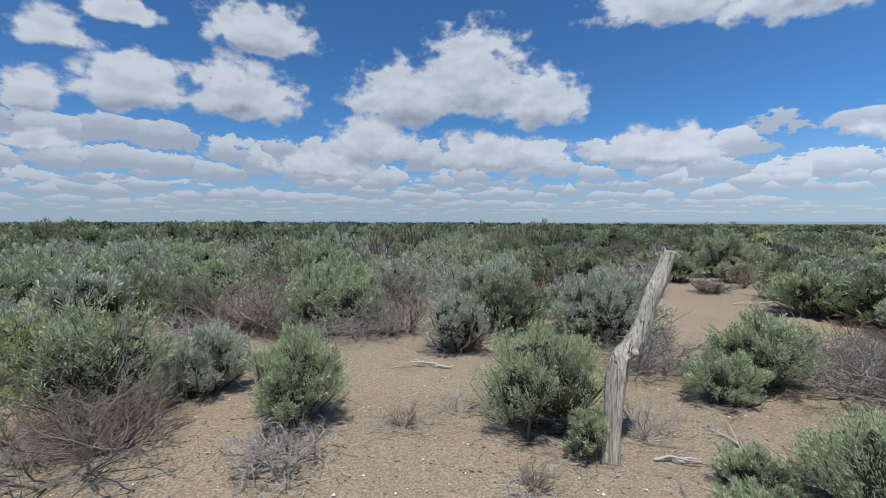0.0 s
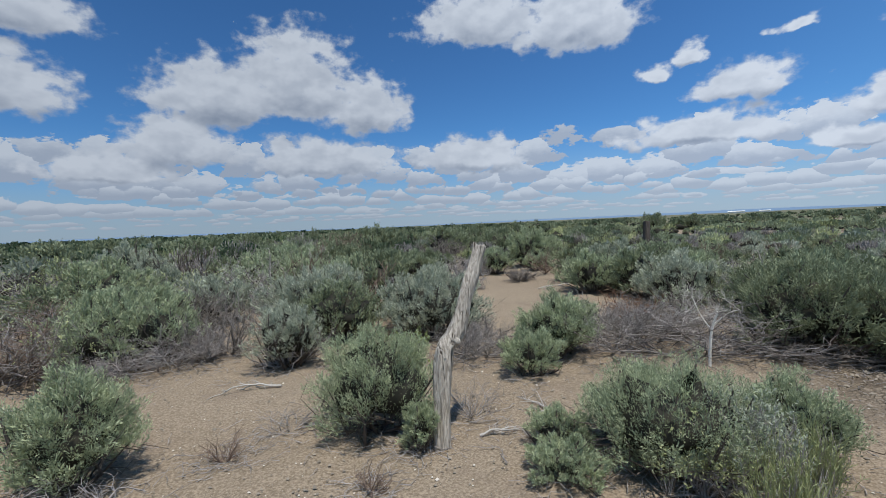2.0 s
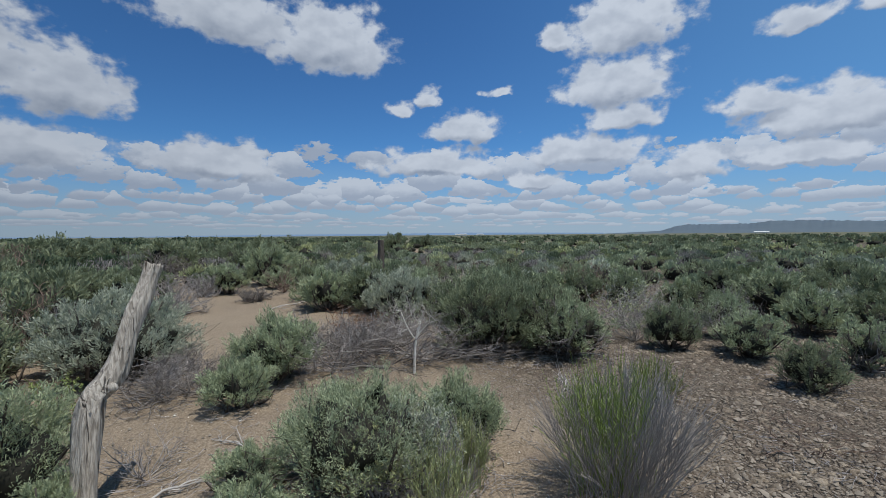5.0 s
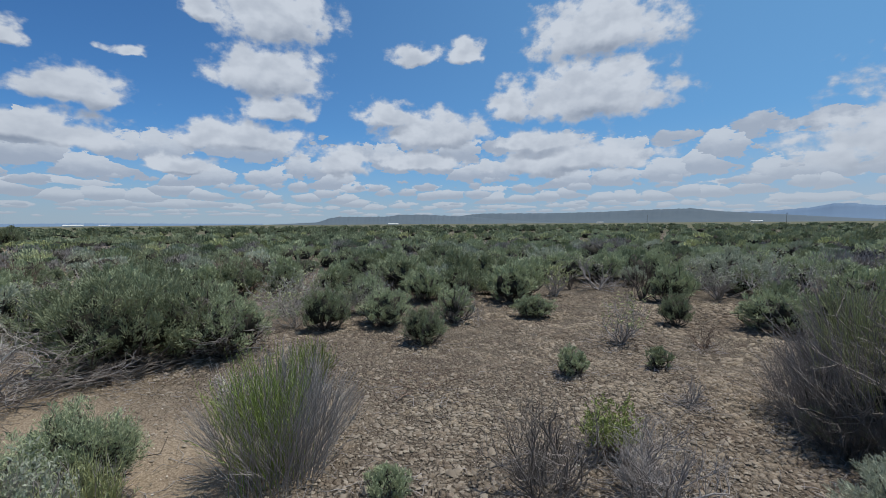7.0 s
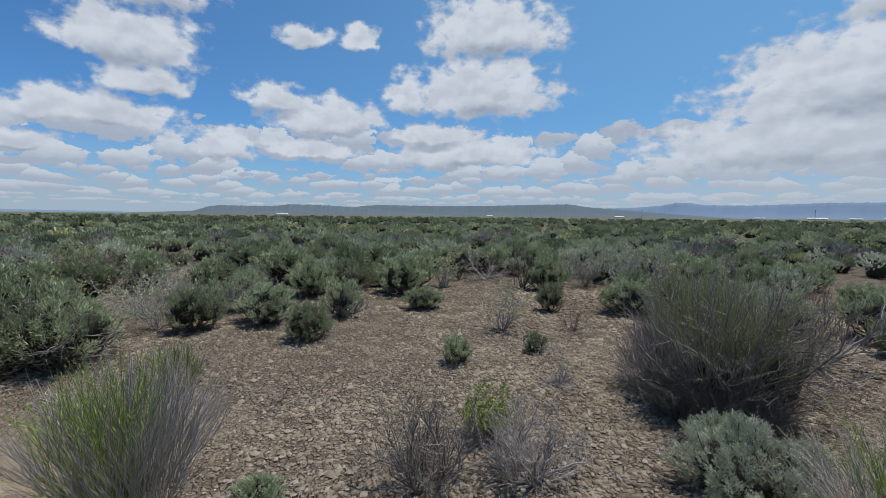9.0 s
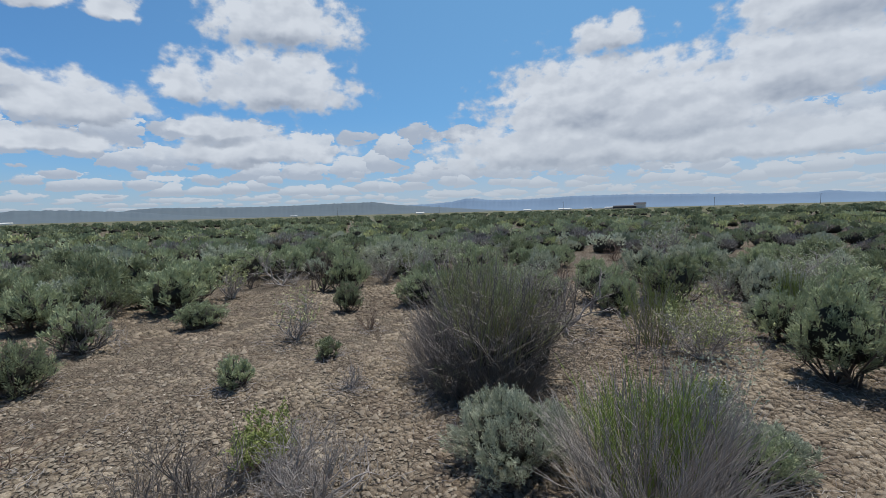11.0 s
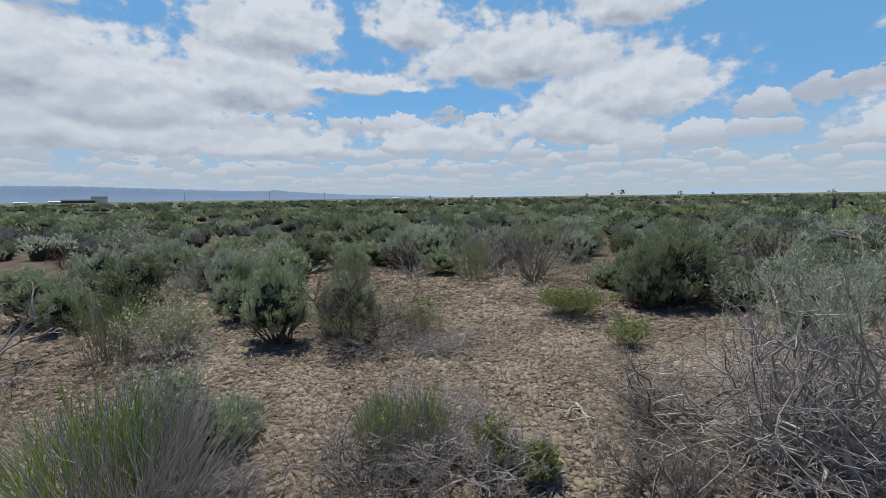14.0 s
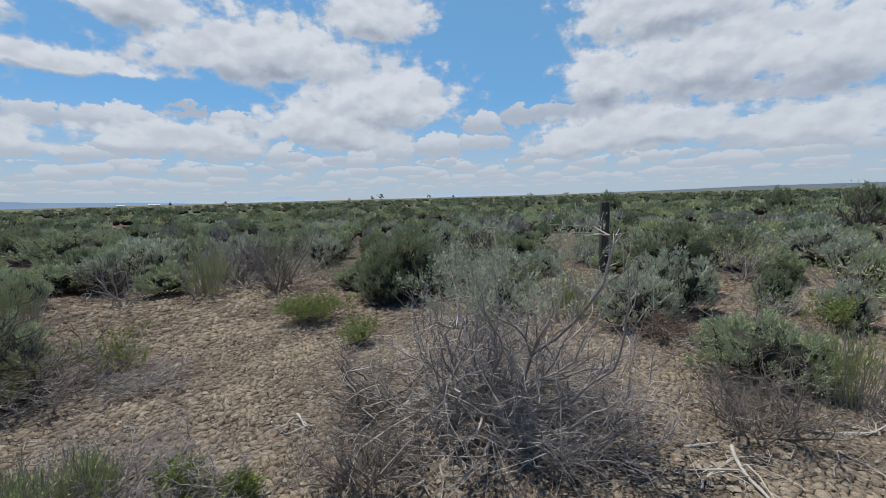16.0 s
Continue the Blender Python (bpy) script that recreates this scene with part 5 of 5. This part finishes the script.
for bearing, distance, w, h in [(38.4, 40, 2.2, 1.95), (39.4, 42, 1.3, 1.9), (34.5, 45, 1.6, 1.8), (-163.6, 30, 1.5, 1.75), (179.8, 30, 1.7, 1.75), (173.5, 30, 1.8, 1.8),
                                (81.3, 33, 0.9, 1.85), (106.5, 22, 2.4, 1.75), (112.0, 20, 2.0, 1.8), (118.5, 21, 2.4, 1.8), (126.0, 24, 2.0, 1.85), (72.0, 26, 1.6, 1.7), (99.0, 30, 1.8, 1.7), (55.0, 30, 2.0, 1.65)]:
    on_horizon(bearing, distance, w, h, "tall dark sagebrush standing above the brush line")
for k in range(20):
    on_horizon(58 + 3.7 * k + 1.3 * math.sin(5 * k), 19 + 6 * (k * 0.618 % 1), 1.9 + 0.9 * (k * 0.37 % 1), 1.5 + 0.3 * (k * 0.73 % 1), "tall dark sagebrush standing above the brush line")


# ---- far hills, farms and poles ----
def ridge(name, distance, profile, mat, label, thick=260.0, rough=0.06):
    """A range: a profile of (bearing, height in degrees), given depth, gullies and a sloping foot."""
    rng = np.random.default_rng(int(distance))
    b = np.array([p[0] for p in profile], float)
    hgt = np.array([p[1] for p in profile], float)
    n = int(abs(b[-1] - b[0]) * 7) + 2
    u = np.linspace(b[0], b[-1], n)
    e = np.interp(-u, -b, hgt)
    e = np.convolve(np.pad(e, 3, mode="edge"), np.ones(7) / 7, "valid")
    e = e * (1 + rough * (np.sin(u * 5.1) * 0.4 + np.sin(u * 11.7 + 1) * 0.3) + rng.normal(0, rough * 0.18, n))
    rows = []
    for depth, share in ((-1.6, -0.02), (-1.1, 0.14), (-0.6, 0.42), (-0.25, 0.78), (0.0, 1.0), (0.5, 0.96), (1.2, 0.0)):
        gully = 1 + 0.05 * np.sin(u * 0.9 + depth) + 0.03 * np.sin(u * 2.3 + 2 * depth)
        r = distance + depth * thick * gully
        z = np.tan(np.radians(e)) * distance * share
        rows.append(np.stack([r * np.cos(np.radians(u)), r * np.sin(np.radians(u)), z + (1.65 if share > 0 else -3)], 1))
    v = np.concatenate(rows)
    i, j = np.meshgrid(np.arange(len(rows) - 1), np.arange(n - 1), indexing="ij")
    f = np.stack([i * n + j, i * n + j + 1, (i + 1) * n + j + 1, (i + 1) * n + j], -1).reshape(-1, 4)
    me = mesh_from(name, v, f, mat)
    me.polygons.foreach_set("use_smooth", np.ones(len(f), bool))
    tagged(new(name, me), label, "hills", kind="structure")


# the haze over these hills lies in their material colours
ridge("mesa_near", 3000, [(12, 0.0), (9, 0.12), (5.5, 0.28), (4.4, 0.72), (3.1, 0.98), (-0.5, 0.95), (-3.3, 0.98), (-4.8, 1.22), (-8, 1.2), (-12.5, 1.0), (-14, 0.95), (-17, 0.6), (-22, 0.2), (-26, 0.0)], HAZE_HILL_NEAR, "low dark mesa with flat rim and scrubby slopes")
ridge("mesa_middle", 3500, [(-8, 0.0), (-12.5, 0.6), (-13.4, 1.12), (-16, 1.3), (-24, 1.25), (-30, 1.32), (-36, 1.5), (-40.5, 1.58), (-43, 1.2), (-48, 0.8), (-54, 0.3), (-58, 0.0)], HAZE_HILL_NEAR, "long scrubby mesa with rounded end", 240, 0.03)
ridge("range_blue", 4100, [(-38, 0.6), (-44, 1.05), (-48, 1.15), (-51, 1.4), (-52.4, 1.72), (-53.8, 1.74), (-55.5, 1.45), (-60, 1.4), (-66, 1.62), (-72, 1.6), (-80, 1.35), (-86, 1.1), (-90, 1.05), (-91.2, 1.2), (-93, 0.95), (-100, 0.5), (-108, 0.25), (-114, 0.0)], HAZE_HILL_FAR, "distant mountain range with a flat peak, blue with painted haze", 200, 0.03)
ridge("cone_hill", 4300, [(-117.5, 0.0), (-120, 0.25), (-121.8, 0.64), (-123.2, 0.66), (-125, 0.25), (-128, 0.0)], HAZE_HILL_PALE, "small conical hill on the horizon, pale with painted haze", 120, 0.02)
ridge("pale_range", 4400, [(-104, 0.0), (-106, 0.42), (-110, 0.5), (-114, 0.25), (-118, 0.0)], HAZE_HILL_PALE, "distant range, very pale with painted haze", 120, 0.02)
ridge("pale_rise", 4350, [(-136, 0.0), (-141, 0.38), (-145, 0.52), (-149, 0.36), (-155, 0.1), (-158, 0.0)], HAZE_HILL_PALE, "low rise on the horizon, pale with painted haze", 120, 0.02)
ridge("dark_rise", 2400, [(-160, 0.0), (-170, 0.12), (-178, 0.3), (-190, 0.3), (-205, 0.05)], HAZE_HILL_NEAR, "low dark rise on the horizon", 200, 0.05)
ridge("north_rise", 4200, [(135, 0.0), (110, 0.12), (98, 0.2), (90, 0.16), (70, 0.06), (52, 0.2), (40, 0.2), (30, 0.28), (22, 0.22), (12, 0.1)], HAZE_HILL_FAR, "thin rise along the horizon, blue with painted haze", 200, 0.08)


def box_mesh(name, x0, x1, y0, y1, z0, z1, mat, bevel=0.05):
    bm = bmesh.new()
    bmesh.ops.create_cube(bm, size=1)
    for v in bm.verts:
        v.co = ((x0 + x1) / 2 + v.co.x * (x1 - x0), (y0 + y1) / 2 + v.co.y * (y1 - y0), (z0 + z1) / 2 + v.co.z * (z1 - z0))
    bmesh.ops.bevel(bm, geom=bm.edges[:], offset=bevel, segments=1, affect="EDGES")
    me = bpy.data.meshes.new(name)
    bm.to_mesh(me)
    bm.free()
    me.materials.append(mat)
    return me


def roof_mesh(length, width, eave, rise, mat):
    bm = bmesh.new()
    l, w = length / 2 + 0.6, width / 2 + 0.6
    rows = [[bm.verts.new((s * l, y, z)) for y, z in ((-w, eave), (0, eave + rise), (w, eave), (w, eave - 0.25), (0, eave + rise - 0.25), (-w, eave - 0.25))] for s in (-1, 1)]
    for k in range(6):
        bm.faces.new((rows[0][k], rows[0][(k + 1) % 6], rows[1][(k + 1) % 6], rows[1][k]))
    bm.faces.new(rows[0][::-1])
    bm.faces.new(rows[1])
    bmesh.ops.recalc_face_normals(bm, faces=bm.faces[:])
    me = bpy.data.meshes.new("roof")
    bm.to_mesh(me)
    bm.free()
    me.materials.append(mat)
    return me


def shed(bearing, distance, length, eave, wall, roof, label):
    x, y = distance * math.cos(radians(bearing)), distance * math.sin(radians(bearing))
    w = length * 0.45
    parts = [box_mesh("wall", -length / 2, length / 2, -w / 2, w / 2, -0.5, eave, wall), roof_mesh(length, w, eave, eave * 0.4, roof),
             box_mesh("door", -length * 0.12, length * 0.12, -w / 2 - 0.15, -w / 2 + 0.05, -0.4, eave * 0.75, WALL_DARK), box_mesh("door", length * 0.25, length * 0.4, -w / 2 - 0.15, -w / 2 + 0.05, -0.4, eave * 0.7, WALL_DARK)]
    thing("farm_shed", x, y, label, "building", parts, "farm sheds", turn=radians(bearing + 90))


for bearing, length, eave in [(-65.2, 24, 2.6), (-68.0, 14, 2.2), (-70.6, 20, 2.8), (-30.5, 12, 2.2), (-46.5, 16, 2.4), (-60.5, 14, 2.2), (-109.0, 16, 2.4), (-106.0, 10, 2.2), (-4.0, 20, 2.4), (30.0, 24, 2.6), (27.5, 14, 2.4), (-84.0, 6, 2.0)]:
    shed(bearing, 900, length, eave, WALL_PALE, WALL_PALE, "far white metal farm shed on the plain")
shed(-72.2, 880, 40, 4.2, WALL_DARK, WALL_DARK, "long dark farm building far across the plain")
shed(-73.9, 885, 20, 7.5, WALL_PALE, WALL_DARK, "tall grey farm building far across the plain")


def power_pole(bearing, distance, h):
    x, y = distance * math.cos(radians(bearing)), distance * math.sin(radians(bearing))
    p = np.array([[[0, 0, -0.5], [0, 0, h * 0.5], [0, 0, h]]], float)
    pole = mesh_from("pole", *tubes(p, np.array([[0.22, 0.19, 0.15]]), 8), WOOD_DARK)
    arm = box_mesh("crossarm", -1.1, 1.1, -0.07, 0.07, h - 0.9, h - 0.72, WOOD_DARK, 0.02)
    thing("power_pole", x, y, "thin dark wooden power pole far off", "pole", (pole, arm), "power poles", turn=radians(bearing + 60))


for bearing in (-35.8, -49.0, -65.0, -81.5, -90.5, -97.0):
    power_pole(bearing, 620, 11.5)


def far_tree(bearing, distance, w, h, seed):
    x, y = distance * math.cos(radians(bearing)), distance * math.sin(radians(bearing))
    rng = np.random.default_rng(seed)
    paths, radii = branching(np.zeros((1, 3)), np.array([[0.05, 0, 1.0]]), np.array([h * 0.7]), rng, 3, (9, 4), 0.15, 0.1, h * 0.03, 0.5)
    mid, size = crown(w, h, rng, 9)
    mid[:, 2] = np.maximum(mid[:, 2], h * 0.45)
    who = np.repeat(np.arange(len(mid)), 130)
    out = unit(rng.normal(0, 1, (len(who), 3)))
    at = mid[who] + out * size[who][:, None] * rng.uniform(0.4, 1.1, (len(who), 1))
    d = unit(out + rng.normal(0, 0.5, out.shape))
    s = rng.uniform(0.05, 0.11, len(who)) * h
    leaves = mesh_from("crown", *blades(at, d, unit(np.cross(d, rng.normal(0, 1, d.shape))), s, s * 0.6), LEAF_DARK)
    thing("tree", x, y, "dark round farm tree on the far plain", "tree", (mesh_from("trunk", *merged(*[tubes(p, r, 5) for p, r in zip(paths, radii)]), BARK_DARK), leaves), "far trees")


for i, (bearing, w, h) in enumerate([(-133.4, 6, 5.5), (-134.6, 5, 8), (-140.8, 5, 5.5), (-130.5, 3.5, 4), (-144.0, 4.5, 4), (-110.5, 4, 4), (-154.0, 9, 4.5), (-158.5, 8, 4), (-116.0, 4, 3.5), (52.0, 6, 4.5), (63.0, 7, 4)]):
    far_tree(bearing, 520, w, h, 300 + i)


# ---- loose soil ----
def stones(name, count, reach, size, seed, mat, label, on_clay, near=1.4):
    """Loose lumps, each an uneven peaked stone half sunk in the soil."""
    rng = np.random.default_rng(seed)
    d = near + (reach - near) * rng.random(count) ** 0.8
    a = rng.uniform(-np.pi, np.pi, count)
    x, y = d * np.cos(a), d * np.sin(a)
    share = clay_share(x, y)
    keep = rng.random(count) < (share if on_clay else 1 - share * 0.7)
    x, y = x[keep], y[keep]
    s = size * np.exp(rng.normal(0, 0.45, len(x)))
    form = np.array([[1, 0, 0], [0, 1, 0], [-1, 0, 0], [0, -1, 0], [0, 0, 0.8]], float)
    v = form[None] * rng.uniform(0.55, 1.35, (len(x), 5, 1)) * s[:, None, None] + rng.normal(0, 0.12, (len(x), 5, 3)) * s[:, None, None]
    turn = rng.uniform(0, 6.283, len(x))
    c, q = np.cos(turn)[:, None], np.sin(turn)[:, None]
    v[:, :, 0], v[:, :, 1] = v[:, :, 0] * c - v[:, :, 1] * q, v[:, :, 0] * q + v[:, :, 1] * c
    v += np.stack([x, y, height_at(x, y) - 0.004], 1)[:, None]
    tri = np.array([[0, 1, 4], [1, 2, 4], [2, 3, 4], [3, 0, 4]])
    f = (np.arange(len(x))[:, None, None] * 5 + tri[None]).reshape(-1, 3)
    tagged(new(name, mesh_from(name, v.reshape(-1, 3), f, mat)), label, "stones", kind="stuff")


stones("clay_clods", 36000, 7.0, 0.0105, 41, CLOD, "loose brown clay clods on cracked ground", True)
stones("small_clods", 24000, 4.6, 0.009, 45, CLOD, "fine clay crumbs on cracked ground", True)
stones("pebbles", 4500, 7.5, 0.0045, 42, PEBBLE, "small pale pebbles on sandy soil", False)


def litter(count, reach, seed):
    """Fallen twigs round the shrubs."""
    rng = np.random.default_rng(seed)
    near = [p for p in PLACED if math.hypot(p[0], p[1]) < reach]
    who = rng.integers(0, len(near), count)
    p = np.array(near)[who]
    a = rng.uniform(0, 6.283, count)
    d = p[:, 2] * rng.uniform(0.3, 1.7, count)
    x, y = p[:, 0] + d * np.cos(a), p[:, 1] + d * np.sin(a)
    t = rng.uniform(0, 6.283, count)
    l = rng.uniform(0.04, 0.22, count)
    s = np.stack([x, y, height_at(x, y) + 0.006], 1)
    e = s + np.stack([np.cos(t) * l, np.sin(t) * l, rng.uniform(-0.004, 0.03, count)], 1)
    v, f = tubes(bent(s, e, rng, 4, 0.08), np.linspace(0.0032, 0.0014, 4)[None].repeat(count, 0))
    tagged(new("twig_litter", mesh_from("twig_litter", v, f, BARK_GREY)), "scattered dry twigs on the soil", "twigs", kind="stuff")


stones("soil_crumbs", 22000, 6.5, 0.006, 44, CLOD, "brown crumbs of soil on the sand", False)
litter(9000, 7.0, 43)


def clay_plates(size, near, far, seed):
    """Plates of dried, cracked clay between two distances: six uneven corners each, shared with the neighbours but for the crack."""
    rng = np.random.default_rng(seed)
    rows = int(far / size / 0.866) + 2
    i, j = np.meshgrid(np.arange(-rows, rows + 1), np.arange(-rows, rows + 1), indexing="ij")
    c = np.stack([(j + 0.5 * (i % 2)) * size, i * size * 0.866], -1).reshape(-1, 2)
    d = np.hypot(c[:, 0], c[:, 1])
    share = clay_share(c[:, 0], c[:, 1])
    patch = np.sin(2.1 * c[:, 0] + 1.7 * np.sin(1.3 * c[:, 1])) + np.sin(1.9 * c[:, 1] - 1.1 * np.sin(1.6 * c[:, 0]) + 1)
    bearing = np.degrees(np.arctan2(c[:, 1], c[:, 0]))
    share = share * np.interp(-np.where(bearing > 140, bearing - 360, bearing), [0, 25, 60], [0.32, 0.48, 1.0])
    chosen = (d > near) & (d < far) & (rng.random(len(c)) < share * np.clip(0.95 + 0.3 * patch + 0.35 * np.sin(5.3 * c[:, 0] + 2 * np.sin(4.1 * c[:, 1])) * np.sin(4.7 * c[:, 1] + 1), 0.08, 0.95))
    c, share = c[chosen], share[chosen]
    a = np.radians(30 + 60 * np.arange(6))
    p = c[:, None] + np.stack([np.cos(a), np.sin(a)], 1)[None] * size / math.sqrt(3)
    # every corner slides the same way for all the plates that meet there, and wide stretches swell and shrink
    g = np.round(p / size * 12)
    u = np.abs(np.sin(g[..., 0] * 12.9898 + g[..., 1] * 78.233 + seed) * 43758.545) % 1 - 0.5
    q = np.abs(np.sin(g[..., 0] * 39.346 + g[..., 1] * 11.135 + seed) * 24634.635) % 1 - 0.5
    p = p + np.stack([u, q], -1) * size * 0.5
    wave = 2.2 / size
    p = p + 0.55 * size * np.stack([np.sin(p[..., 1] * wave * 0.31 + 2 * np.sin(p[..., 0] * wave * 0.13)), np.sin(p[..., 0] * wave * 0.27 + 2 * np.sin(p[..., 1] * wave * 0.17))], -1)
    n = len(c)
    mid = p.mean(1, keepdims=True)
    shrink = rng.uniform(0.7, 0.92, (n, 1, 1))
    top = mid + (p - mid) * shrink * rng.uniform(0.9, 1.08, (n, 6, 1))
    foot = mid + (p - mid) * np.minimum(shrink + 0.05, 0.955)
    rise = size * (0.08 + 0.26 * share * rng.random(n) ** 1.6)[:, None]
    lean = rng.normal(0, 0.16, (n, 1, 2))
    level = (height_at(mid[..., 0], mid[..., 1]) - 0.012) + rise + ((top - mid) * lean).sum(-1) + rng.normal(0, size * 0.03, (n, 6))
    ground = np.broadcast_to(height_at(mid[..., 0], mid[..., 1]) - 0.03, (n, 6))
    v = np.concatenate([np.concatenate([foot, ground[..., None]], -1), np.concatenate([top, level[..., None]], -1)], 1)
    k = np.arange(6)
    quads = np.concatenate([np.stack([k, (k + 1) % 6, 6 + (k + 1) % 6, 6 + k], 1), [[6, 7, 8, 9], [6, 9, 10, 11]]])
    return v, quads, mid[:, 0]


def build_plates():
    v, quads, mid = clay_plates(0.058, 1.5, 6.0, 5)
    close = (np.abs(mid[:, 0] + 1.55) < 0.55) & (np.abs(mid[:, 1] + 3.45) < 0.42)
    soil = bpy.data.objects["ground"]
    for one in v[close][:300]:
        plate = new("clay_plate", mesh_from("clay_plate", one, quads, PLATE))
        plate.parent = soil
    rest = np.concatenate([v[~close], v[close][300:]])
    for name, part in (("clay_crust", rest), ("clay_crust", clay_plates(0.085, 6.0, 10.5, 6)[0])):
        faces = (np.arange(len(part))[:, None, None] * 12 + quads[None]).reshape(-1, 4)
        ob = new(name, mesh_from(name, part.reshape(-1, 3), faces, PLATE))
        tagged(ob, "cracked crust of dried brown clay plates", "soil", kind="stuff")


build_plates()
